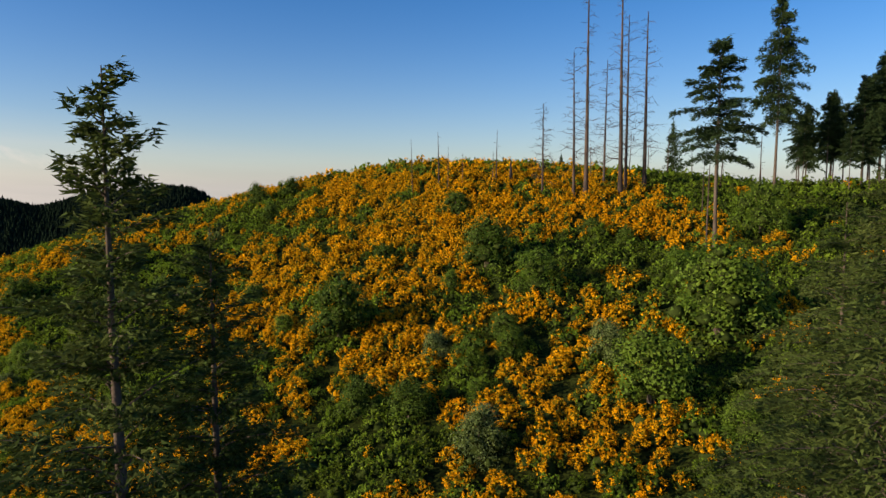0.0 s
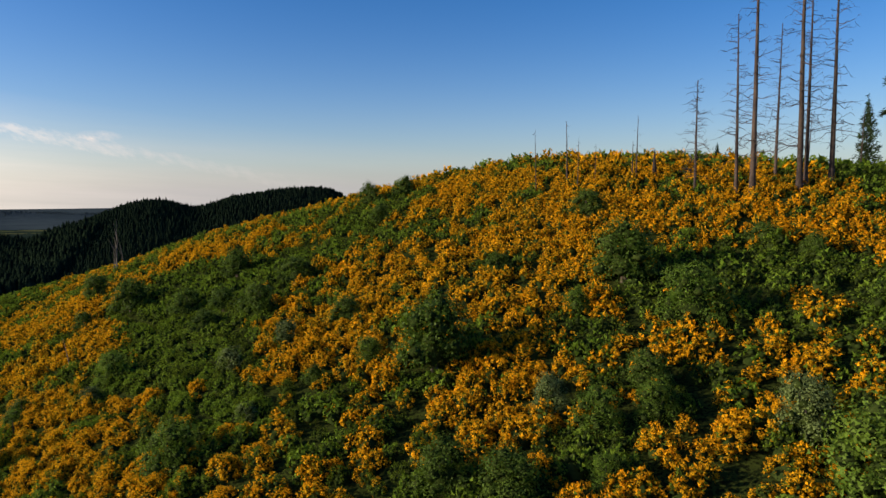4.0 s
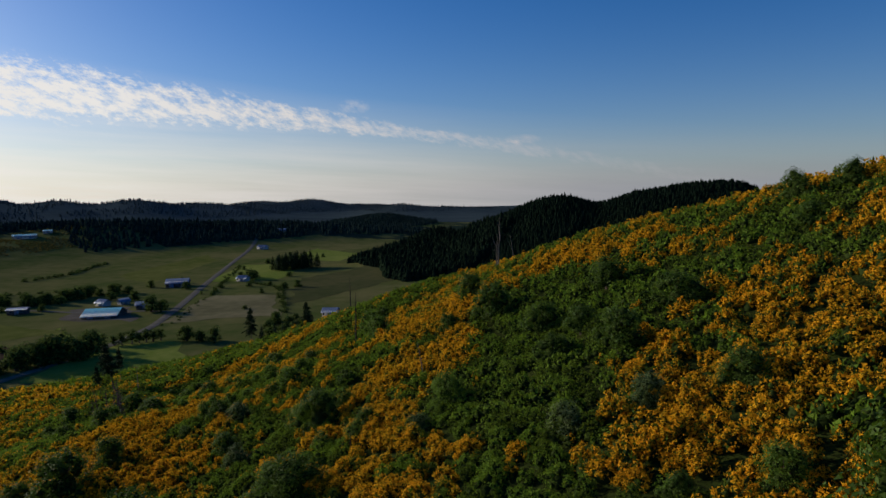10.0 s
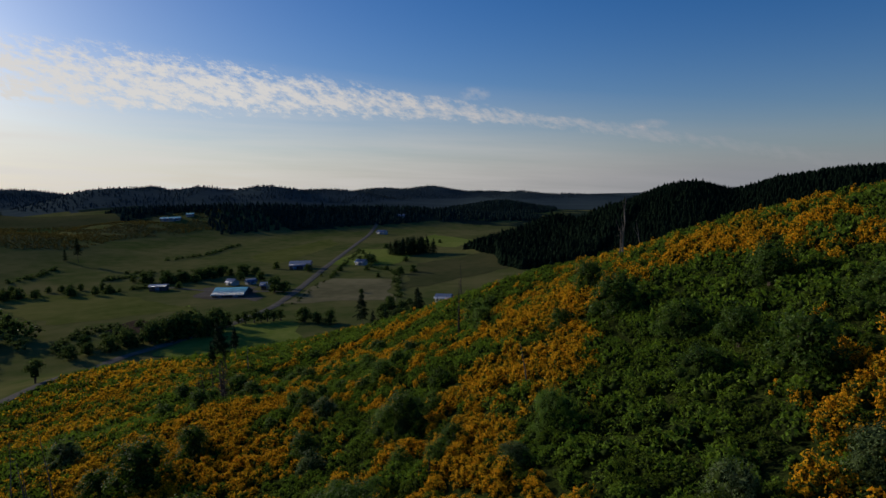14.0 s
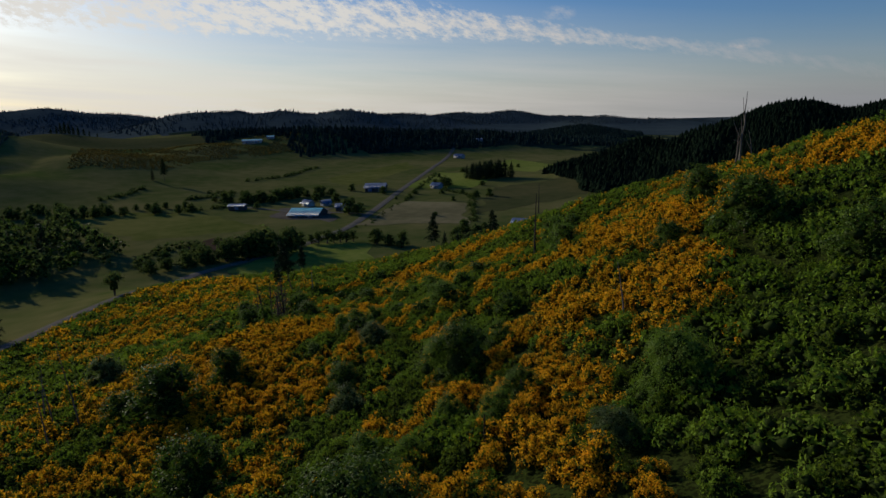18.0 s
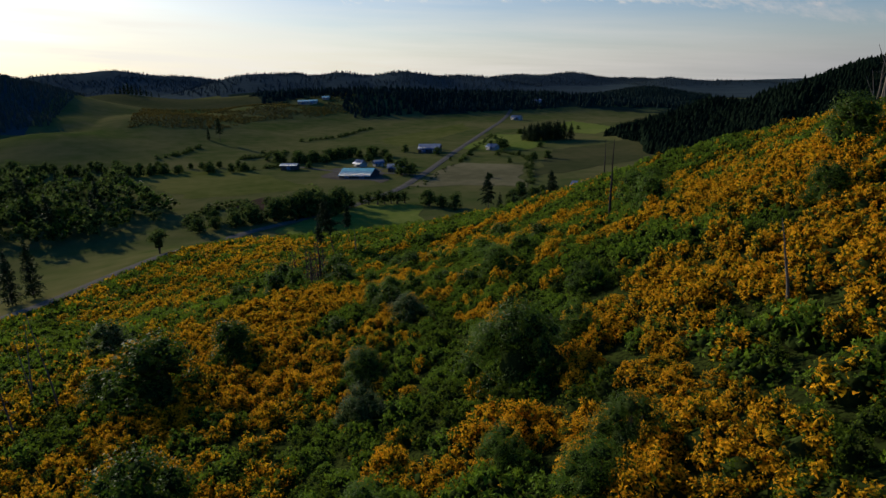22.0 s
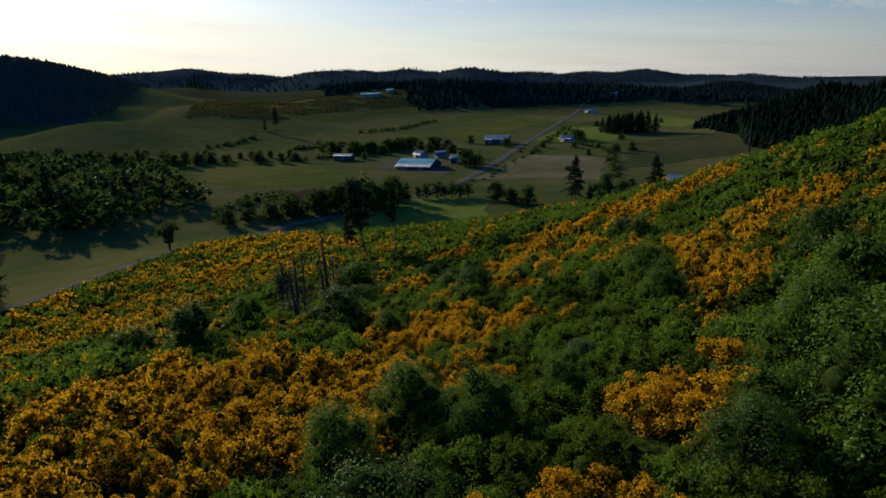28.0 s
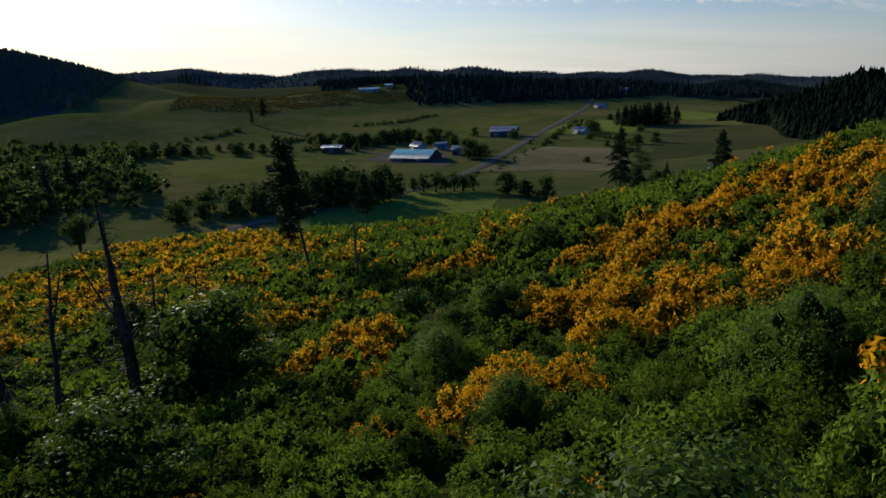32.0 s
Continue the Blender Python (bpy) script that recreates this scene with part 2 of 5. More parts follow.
# near-black: the dense stand's self-shading is included in the colour
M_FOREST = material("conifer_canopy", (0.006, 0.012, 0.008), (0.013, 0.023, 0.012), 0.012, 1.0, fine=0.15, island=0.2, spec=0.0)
M_FOREST_MID = material("mixed_conifer_canopy", (0.010, 0.020, 0.018), (0.024, 0.038, 0.030), 0.010, 1.0, fine=0.12, island=0.35, spec=0.0)
# sunward haze is painted in as this pale, translucent grey-green
M_FOREST_HAZE = material("hazed_hill_canopy", (0.092, 0.104, 0.080), (0.118, 0.128, 0.098), 0.010, 1.0, fine=0.12, translucent=0.45, island=0.12, spec=0.0)
M_CROWN = material("broadleaf_crown", (0.056, 0.092, 0.020), (0.108, 0.146, 0.034), 0.05, 0.8, fine=0.6, translucent=0.4, island=0.35, spec=0.02)
M_BARK = material("bark", (0.06, 0.045, 0.035), (0.12, 0.095, 0.075), 0.8, 0.9, fine=9.0, bump=0.7)
M_DEAD = material("weathered_dead_wood", (0.075, 0.066, 0.054), (0.17, 0.15, 0.125), 0.5, 0.85, fine=6.0, bump=0.6)
M_CHAR = material("charred_wood", (0.012, 0.010, 0.009), (0.045, 0.036, 0.03), 0.7, 0.8, fine=6.0, bump=0.6)
M_STUBBLE = material("grazed_field", (0.054, 0.064, 0.024), (0.090, 0.088, 0.036), 0.02, 1.0, fine=0.15, bump=0.3, spec=0.0)
M_BRIGHT = material("bright_pasture", (0.115, 0.160, 0.026), (0.190, 0.215, 0.050), 0.015, 1.0, fine=0.3, bump=0.3, spec=0.0)
M_HAYGREEN = material("green_hay_meadow", (0.080, 0.100, 0.022), (0.150, 0.146, 0.044), 0.014, 1.0, fine=0.12, bump=0.3, spec=0.0)
M_YARD = material("trodden_yard", (0.09, 0.08, 0.06), (0.14, 0.125, 0.10), 0.1, 1.0, fine=1.0, spec=0.0)
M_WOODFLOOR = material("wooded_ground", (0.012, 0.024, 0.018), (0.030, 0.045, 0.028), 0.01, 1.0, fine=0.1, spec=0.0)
# distance haze is painted into the blue-grey of these two colours
M_FOREST_FAR = material("hazed_far_canopy", (0.040, 0.060, 0.068), (0.064, 0.086, 0.090), 0.006, 1.0, fine=0.05, translucent=0.4, island=0.15, spec=0.0)
M_FARFLOOR = material("hazed_wooded_ground", (0.034, 0.052, 0.058), (0.060, 0.080, 0.082), 0.004, 1.0, fine=0.03, spec=0.0)
M_SCRUB = material("dull_flowering_scrub", (0.072, 0.070, 0.022), (0.150, 0.115, 0.026), 0.04, 0.9, fine=0.5, translucent=0.4, island=0.3, spec=0.0)
M_SCORCH = material("scorched_bark", (0.026, 0.020, 0.018), (0.095, 0.070, 0.056), 0.35, 0.9, fine=5.0, bump=0.6)

# ---- the lie of the land ----
HILL = (54.55, 28.55, 5.4, -22.57, -40.06, -15.67, 16.99, -2.98, -25.13, -43.31, -17.22, -15.34, -35.44, -9.7, -12.44, -2.52, -24.46, 1.63, 4.15, -5.13, 1.2)
# gentle swells and hollows of the slope, 24 m apart from south-west to north-east
SWELLS = [(0.0, -0.4, -0.4, -0.1, -1.0, -0.4, -0.2, 0.0, 0.2, 0.2, 0.2), (-0.2, -0.6, -0.4, 0.3, 1.0, 0.7, -3.3, -0.5, 0.9, -0.2, -0.2), (-0.3, 0.4, 1.4, -1.2, 3.5, 0.0, -0.1, 0.5, -0.1, -0.7, -1.0),
          (0.0, 0.3, 0.8, -1.9, -1.2, -1.2, 2.1, -1.0, -0.7, -0.3, -0.1), (-0.4, -1.9, 0.1, 1.3, 2.3, 0.5, 0.4, -0.4, 1.5, 1.0, -0.2)]
VALLEY = -5.0


def bell(x, y, cx, cy, sx, sy, turn=0.0):
    c, s = math.cos(radians(turn)), math.sin(radians(turn))
    u, v = c * (x - cx) + s * (y - cy), -s * (x - cx) + c * (y - cy)
    return np.exp(-(u / sx) ** 2 - (v / sy) ** 2)


def hill(x, y):
    """The broom-covered hill: a smooth surface of the fifth degree, falling off beyond its own ground."""
    u, v = np.clip(x, -280, 45) / 100, (np.clip(y, -60, 150) - 60) / 100
    z, k = 0 * u, 0
    for i in range(6):
        for j in range(6 - i):
            z = z + HILL[k] * u ** i * v ** j
            k += 1
    z = z - 2.3 * bell(x, y, -106, 68, 16, 8.5)
    for j, row in enumerate(SWELLS):
        for i, h in enumerate(row):
            if h:
                z = z + h * np.exp(-((x + 208 - 24 * i) / 24) ** 2 - ((y - 20 - 24 * j) / 24) ** 2)
    return z - np.maximum(y - 150, 0) * 0.25 - np.maximum(-60 - y, 0) * 0.3 - np.maximum(-280 - x, 0) * 0.2


# rolling country round the valley: centre, half widths along and across the view up the valley, turn, height
NEAR_RIDGE = [(-201, 516, 90, 48, 20, 65), (-235, 502, 90, 45, 25, 61), (-266, 485, 85, 45, 30, 56), (-288, 478, 80, 45, 32, 34), (-318, 466, 80, 45, 35, 54),
              (-347, 455, 80, 45, 38, 48), (-384, 450, 75, 42, 42, 37), (-447, 444, 65, 40, 47, 26), (-480, 425, 55, 38, 50, 10)]
GRASS_HILL = [(-640, -62, 95, 75, 101, 20), (-800, 5, 150, 110, 95, 26), (-940, 140, 150, 105, 84, 25), (-985, 225, 120, 60, 80, 19)]
MID_HILLS = [(-940, -240, 210, 185, 109, 87), (-757, -95, 70, 90, 103, 22), (-1180, -60, 170, 110, 96, 42), (-1128, 70, 190, 120, 90, 28), (-1137, 153, 190, 90, 85, 25), (-1071, 218, 130, 100, 81, 33),
             (-1000, 298, 130, 110, 76, 35), (-985, 395, 130, 110, 70, 28), (-985, 500, 130, 110, 64, 25), (-950, 580, 130, 110, 60, 21), (-971, 688, 130, 110, 55, 16), (-1403, 1121, 220, 90, 51, 22)]
FAR_HILLS = [(-3337, -470, 520, 300, 99, 98), (-3358, -240, 520, 190, 96, 103), (-3374, 10, 520, 270, 91, 80), (-3763, 627, 320, 130, 81, 92), (-2366, 255, 480, 180, 85, 70),
             (-2348, 404, 480, 170, 81, 62), (-2320, 556, 480, 120, 78, 72), (-2265, 761, 480, 170, 72, 75), (-2468, 1075, 500, 230, 67, 62), (-2997, 1592, 520, 240, 62, 66),
             (-3037, 1923, 500, 180, 58, 76), (-2872, 2163, 500, 260, 53, 45), (-2367, 1996, 420, 140, 50, 44), (-2244, 2132, 420, 210, 46, 30), (-2082, 2290, 420, 260, 42, 22)]


def country(x, y):
    base = VALLEY - 0.02 * np.clip(y - 350, 0, 2600)
    z = base
    for hills, more, wide in ((NEAR_RIDGE, 0.98, 1.0), (GRASS_HILL, 0.9, 1.0), (MID_HILLS, 0.92, 1.15), (FAR_HILLS, 0.98, 1.15)):
        total = 0.0
        for cx, cy, sx, sy, turn, h in hills:
            total = total + ((h + 2) * more * bell(x, y, cx, cy, sx, sy * wide, 90 + turn)) ** 3
        z = np.maximum(z, base + total ** (1 / 3))
    return z


def land(x, y):
    a, b, k = hill(x, y), country(x, y), 4.0
    h = np.clip(0.5 + 0.5 * (a - b) / k, 0, 1)
    return b + (a - b) * h + k * h * (1 - h)


def land1(x, y):
    return float(land(np.array(float(x)), np.array(float(y))))


def fbm(x, y, scale, seed=0.0):
    """Smooth waves of several sizes, from 0 to 1."""
    out, amp, tot = 0.0, 1.0, 0.0
    for k in range(4):
        f = scale / 2 ** k
        a, b = 1.7 * k + seed, 2.9 * k + seed * 1.3
        out = out + amp * (np.sin(x / f + 1.9 * np.sin(y / f * 0.8 + a) + b) * np.sin(y / f * 1.1 + 1.7 * np.sin(x / f * 0.7 + b) + a))
        tot += amp
        amp *= 0.6
    return 0.5 + 0.5 * out / tot * 1.5


def road_edge(y):
    return np.interp(y, [-50, -8, 10, 21, 34.8, 57.5], [-150, -180, -198, -219, -242, -286])


# ---- mesh helpers ----
def mesh_np(name, verts, faces, mats, index=None, smooth=False):
    """A mesh from arrays: faces is (n, 3) or (n, 4)."""
    me = bpy.data.meshes.new(name)
    n, k = faces.shape
    me.vertices.add(len(verts))
    me.vertices.foreach_set("co", np.ascontiguousarray(verts, dtype=np.float32).ravel())
    me.loops.add(n * k)
    me.loops.foreach_set("vertex_index", np.ascontiguousarray(faces, dtype=np.int32).ravel())
    me.polygons.add(n)
    me.polygons.foreach_set("loop_start", np.arange(n, dtype=np.int32) * k)
    me.polygons.foreach_set("loop_total", np.full(n, k, dtype=np.int32))
    for m in mats:
        me.materials.append(m)
    if index is not None:
        me.polygons.foreach_set("material_index", np.ascontiguousarray(index, dtype=np.int32))
    if smooth:
        me.polygons.foreach_set("use_smooth", np.ones(n, dtype=bool))
    me.update(calc_edges=True)
    return me


def sheet(name, xs, ys, mat):
    gx, gy = np.meshgrid(xs, ys)
    v = np.stack([gx, gy, land(gx, gy)], -1).reshape(-1, 3)
    ny, nx = gx.shape
    i = (np.arange(ny - 1)[:, None] * nx + np.arange(nx - 1)).ravel()
    return new(name, mesh_np(name, v, np.stack([i, i + 1, i + nx + 1, i + nx], -1), [mat], smooth=True))


def steps(*spans):
    out = [spans[0][0]]
    for a, b, d in spans:
        out += list(np.linspace(a, b, max(2, int(round(abs(b - a) / d)) + 1))[1:])
    return np.array(out)


def ribbon(name, pts, width, mat, lift, step=4.0):
    """A strip of road laid along a line over the ground."""
    p = np.array(pts, float)
    d = np.r_[0, np.cumsum(np.hypot(*np.diff(p, axis=0).T))]
    s = np.arange(0, d[-1], step)
    x, y = np.interp(s, d, p[:, 0]), np.interp(s, d, p[:, 1])
    for _ in range(6):
        x[1:-1], y[1:-1] = (x[:-2] + 2 * x[1:-1] + x[2:]) / 4, (y[:-2] + 2 * y[1:-1] + y[2:]) / 4
    tx, ty = np.gradient(x), np.gradient(y)
    ln = np.hypot(tx, ty)
    nx_, ny_ = -ty / ln, tx / ln
    v = []
    for k in (-0.5, -0.25, 0, 0.25, 0.5):
        a, b = x + nx_ * width * k, y + ny_ * width * k
        v.append(np.stack([a, b, land(a, b) + lift * (1 - 1.2 * abs(k))], -1))
    v = np.stack(v, 1)
    n = len(x)
    i = (np.arange(n - 1)[:, None] * 5 + np.arange(4)).ravel()
    return new(name, mesh_np(name, v.reshape(-1, 3), np.stack([i, i + 1, i + 6, i + 5], -1), [mat], smooth=True))


def ground_sheet():
    xs = steps((-4900, -1500, 50), (-1500, -700, 16), (-700, -300, 8), (-300, 60, 3), (60, 300, 20), (300, 3000, 300))
    ys = steps((-3000, -700, 120), (-700, -120, 16), (-120, -40, 8), (-40, 150, 3), (150, 600, 9), (600, 1500, 25), (1500, 4500, 80))
    ob = sheet("ground", xs, ys, M_GROUND)
    me = ob.data
    me.materials.append(M_MEADOW)
    me.materials.append(M_WOODFLOOR)
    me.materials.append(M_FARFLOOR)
    me.materials.append(M_STUBBLE)
    n = len(me.polygons)
    c = np.empty(n * 3, dtype=np.float32)
    me.polygons.foreach_get("center", c)
    c = c.reshape(-1, 3).astype(float)
    x, y = c[:, 0], c[:, 1]
    idx = np.where((hill(x, y) > country(x, y) + 0.5) & (x > road_edge(y) + 3), 0, 1)
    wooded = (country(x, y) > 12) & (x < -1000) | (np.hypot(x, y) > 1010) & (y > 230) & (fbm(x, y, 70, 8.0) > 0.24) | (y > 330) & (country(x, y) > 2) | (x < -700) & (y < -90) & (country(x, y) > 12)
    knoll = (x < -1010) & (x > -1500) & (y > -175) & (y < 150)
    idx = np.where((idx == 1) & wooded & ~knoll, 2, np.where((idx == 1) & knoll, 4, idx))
    # far and sunward wooded ground takes the haze-tinted colour
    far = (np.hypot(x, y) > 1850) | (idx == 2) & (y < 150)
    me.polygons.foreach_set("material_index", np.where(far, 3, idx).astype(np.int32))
    return ob


ground = tagged(ground_sheet(), "grassy hillside falling to a farmed valley and wooded hills", "ground", kind="structure")


def field(name, corners, mat, label, lift=0.12, n=14):
    """A field: a four-cornered sheet that follows the ground a hand above it."""
    a, b, c, d = [np.array(p, float) for p in corners]
    u, v = np.meshgrid(np.linspace(0, 1, n), np.linspace(0, 1, n))
    u, v = u[..., None], v[..., None]
    p = (a * (1 - u) + b * u) * (1 - v) + (d * (1 - u) + c * u) * v
    p = p + 5.0 * np.stack([np.sin(p[..., 1] * 0.13) + np.sin(p[..., 1] * 0.31), np.sin(p[..., 0] * 0.11) + np.sin(p[..., 0] * 0.27)], -1) * ((u - 0.5) ** 2 + (v - 0.5) ** 2)
    x, y = p[..., 0], p[..., 1]
    w = np.stack([x, y, land(x, y) + lift], -1).reshape(-1, 3)
    i = (np.arange(n - 1)[:, None] * n + np.arange(n - 1)).ravel()
    return tagged(new(name, mesh_np(name, w, np.stack([i, i + 1, i + n + 1, i + n], -1), [mat], smooth=True)), label, "field", kind="structure")


field("field_1", [(-361, 153), (-434, 211), (-400, 242), (-330, 205)], M_HAY, "pale mown hay field beside the road")
field("field_2", [(-352, 222), (-462, 300), (-472, 386), (-385, 330)], M_STUBBLE, "brownish green grazed field below the wood")
field("field_3", [(-347, 61), (-363, 80), (-350, 91), (-328, 73)], M_SOIL, "strip of bare dark soil in the meadow")
field("field_4", [(-630, 385), (-720, 480), (-600, 470), (-553, 395)], M_BRIGHT, "bright green field at the valley's far end")
field("field_5", [(-617, 207), (-743, 344), (-671, 325), (-534, 206)], M_HAYGREEN, "light green hay meadow beyond the farm")
field("field_6", [(-414, 117), (-449, 130), (-430, 160), (-378, 143)], M_YARD, "bare trodden farmyard round the barn")
field("field_7", [(-520, 0), (-460, 80), (-375, 110), (-380, 40)], M_HAYGREEN, "light green hay meadow below the farm", 0.10)
field("field_8", [(-505, 240), (-600, 318), (-560, 370), (-470, 285)], M_BRIGHT, "bright green strip of pasture beside the road", 0.10)
field("field_9", [(-326, 106), (-308, 145), (-208, 98), (-281, 73)], M_BRIGHT, "bright green pasture at the foot of the slope", 0.10)

ROAD = [(-150, -50), (-180, -8), (-198, 10), (-219, 21), (-242, 34.8), (-286, 57.5), (-303, 86), (-323, 115.5), (-356, 147), (-403, 178), (-493, 234), (-606, 306), (-690, 360), (-860, 470)]
tagged(ribbon("road", ROAD, 5.0, M_ROAD, 0.35), "grey gravelled country road along the valley floor", "road", kind="structure")
tagged(ribbon("track", [(-388, 172), (-410, 160), (-420, 140), (-440, 128), (-470, 112)], 3.5, M_ROAD, 0.3), "gravel farm track to the barns", "track", kind="structure")


# ---- foliage ----
def blades(rng, centres, size, out=None, flat=0.45):
    """One small three-cornered tuft at each centre, turned at random, leaning outwards."""
    n = len(centres)
    a = rng.normal(size=(n, 3))
    if out is not None:
        a = a * flat + out
    a /= np.linalg.norm(a, axis=1, keepdims=True) + 1e-9
    u = np.cross(a, rng.normal(size=(n, 3)))
    u /= np.linalg.norm(u, axis=1, keepdims=True) + 1e-9
    w = np.cross(a, u)
    s = size * rng.uniform(0.55, 1.4, (n, 1))
    v = np.stack([centres - u * s * 0.45 - w * s * 0.32, centres + u * s * 0.5 - w * s * 0.12, centres + w * s * 0.62 + a * s * 0.15], 1)
    return v.reshape(-1, 3), np.arange(n * 3).reshape(n, 3)


def dome(rng, n, top=0.15):
    """Directions over the upper part of a ball."""
    d = rng.normal(size=(n, 3))
    d /= np.linalg.norm(d, axis=1, keepdims=True)
    d[:, 2] = np.where(d[:, 2] < -top, -d[:, 2], d[:, 2])
    return d


def join(parts):
    vs, fs, ms, k = [], [], [], 0
    for v, f, m in parts:
        vs.append(v), fs.append(f + k), ms.append(np.full(len(f), m) if np.isscalar(m) else m)
        k += len(v)
    return np.concatenate(vs), np.concatenate(fs), np.concatenate(ms)


def core(rng, c, r, squash=0.85):
    """A lump of inner twigs for the shade-dark colours: eight faces, unevenly pulled."""
    k = r * rng.uniform(0.75, 1.2, 6)
    v = c + np.array([(k[0], 0, 0), (0, k[1], 0), (-k[2], 0, 0), (0, -k[3], 0), (0, 0, k[4] * squash), (0, 0, -k[5] * squash)])
    v[:, 2] = np.maximum(v[:, 2], 0.0)
    return v, np.array([(0, 1, 4), (1, 2, 4), (2, 3, 4), (3, 0, 4), (1, 0, 5), (2, 1, 5), (3, 2, 5), (0, 3, 5)])


def lump(rng, c, radii, rings=4, sides=8):
    """A rounded, uneven mass of dense inner twigs, for the shade-dark colour."""
    a, e = np.linspace(0, 2 * math.pi, sides, endpoint=False), np.linspace(-0.5, 1.35, rings)
    r = rng.uniform(0.8, 1.15, (rings, sides))
    v = np.stack([np.cos(e)[:, None] * np.cos(a) * r, np.cos(e)[:, None] * np.sin(a) * r, np.sin(e)[:, None] * r], -1).reshape(-1, 3) * np.array(radii) + c
    v[:, 2] = np.maximum(v[:, 2], 0.0)
    top = np.array([[c[0], c[1], c[2] + radii[2]]])
    i, j = np.meshgrid(np.arange(rings - 1), np.arange(sides), indexing="ij")
    p, q = i * sides + j, i * sides + (j + 1) % sides
    f = np.concatenate([np.stack([p, q, q + sides], -1).reshape(-1, 3), np.stack([p, q + sides, p + sides], -1).reshape(-1, 3)])
    k = (rings - 1) * sides + np.arange(sides)
    g = np.stack([k, (rings - 1) * sides + (np.arange(sides) + 1) % sides, np.full(sides, rings * sides)], -1)
    return np.concatenate([v, top]), np.concatenate([f, g])


def sprays(rng, centres, out, size):
    """Short twig tips that point outwards and up."""
    n = len(centres)
    w = out * 0.8 + rng.normal(0, 0.45, (n, 3)) + np.array([0, 0, 0.35])
    w /= np.linalg.norm(w, axis=1, keepdims=True) + 1e-9
    u = np.cross(w, rng.normal(size=(n, 3)))
    u /= np.linalg.norm(u, axis=1, keepdims=True) + 1e-9
    s = size * rng.uniform(0.6, 1.4, (n, 1))
    v = np.stack([centres - u * s * 0.34 - w * s * 0.4, centres + u * s * 0.34 - w * s * 0.3, centres + w * s * 0.75], 1)
    return v.reshape(-1, 3), np.arange(n * 3).reshape(n, 3)


def bush_form(seed, plumes, per, size, bloom, height=0.62):
    """A bush one unit wide: plumes of twig tips round a heart coloured as shade (2); a plume is green (0) or in blossom
    (1, with 3 inside it).
    """
    rng = np.random.default_rng(seed)
    out = []
    for i in range(plumes):
        e = 1.06 - 1.18 * (i + 0.5) / plumes
        a = i * 2.4 + rng.uniform(-0.5, 0.5)
        flat = math.sqrt(max(0.0, 1 - min(e, 1.0) ** 2))
        d0 = np.array([math.cos(a) * flat, math.sin(a) * flat, min(e, 1.0)])
        c = d0 * np.array([0.36, 0.36, height * 0.62]) * rng.uniform(0.72, 1.25) + np.array([0, 0, height * 0.22])
        r = 0.50 / math.sqrt(plumes) * rng.uniform(0.9, 1.35)
        d = rng.normal(size=(per, 3)) * 0.62 + d0 * 0.55 + np.array([0, 0, 0.35])
        d /= np.linalg.norm(d, axis=1, keepdims=True)
        p = c + d * r * rng.uniform(0.75, 1.2, (per, 1)) * np.array([1, 1, 1.15])
        p[:, 2] = np.maximum(p[:, 2], 0.03)
        k = per * 2 // 3
        v1, f1 = blades(rng, p[:k], size, d[:k], 0.36)
        v2, f2 = sprays(rng, p[k:], d[k:], size)
        gold = rng.random() < bloom
        m = np.where(rng.random(per) < (0.84 if gold else 0.04 * (bloom > 0)), 1, 0)
        out.append((np.concatenate([v1, v2]), np.concatenate([f1, f2 + len(v1)]), m))
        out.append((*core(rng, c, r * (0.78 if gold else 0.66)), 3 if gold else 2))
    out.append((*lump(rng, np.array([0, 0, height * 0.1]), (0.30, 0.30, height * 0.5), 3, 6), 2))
    return join(out)


def scatter(name, forms, xy, scale, mats, seed, pick=None, sink=0.05):
    """Many small plants joined into one mesh."""
    rng = np.random.default_rng(seed)
    pick = rng.integers(0, len(forms), len(xy)) if pick is None else pick
    z = land(xy[:, 0], xy[:, 1]) - sink
    vs, fs, ms, k = [], [], [], 0
    for i, (v, f, m) in enumerate(forms):
        sel = np.where(pick == i)[0]
        if not len(sel):
            continue
        a = rng.uniform(0, 2 * math.pi, len(sel))
        c, s, q = np.cos(a)[:, None], np.sin(a)[:, None], scale[sel][:, None]
        hgt = q * rng.uniform(0.8, 1.2, (len(sel), 1))
        X = (v[None, :, 0] * c - v[None, :, 1] * s) * q + xy[sel, 0][:, None]
        Y = (v[None, :, 0] * s + v[None, :, 1] * c) * q + xy[sel, 1][:, None]
        Z = v[None, :, 2] * hgt + z[sel][:, None]
        vs.append(np.stack([X, Y, Z], -1).reshape(-1, 3))
        fs.append((f[None] + (np.arange(len(sel)) * len(v))[:, None, None] + k).reshape(-1, f.shape[1]))
        ms.append(np.tile(m, len(sel)))
        k += len(v) * len(sel)
    return new(name, mesh_np(name, np.concatenate(vs), np.concatenate(fs), mats, np.concatenate(ms), smooth=True))


def jitter_grid(x0, x1, y0, y1, d, seed):
    rng = np.random.default_rng(seed)
    gx, gy = np.meshgrid(np.arange(x0, x1, d), np.arange(y0, y1, d))
    p = np.stack([gx.ravel(), gy.ravel()], -1)
    return p + rng.uniform(-0.48 * d, 0.48 * d, p.shape)


def on_hill(p):
    """The broom-covered slope above the road and the meadow."""
    x, y = p[:, 0], p[:, 1]
    return (x > road_edge(y) + 6.0) & (hill(x, y) > country(x, y) + 1.2) & (y < 160)


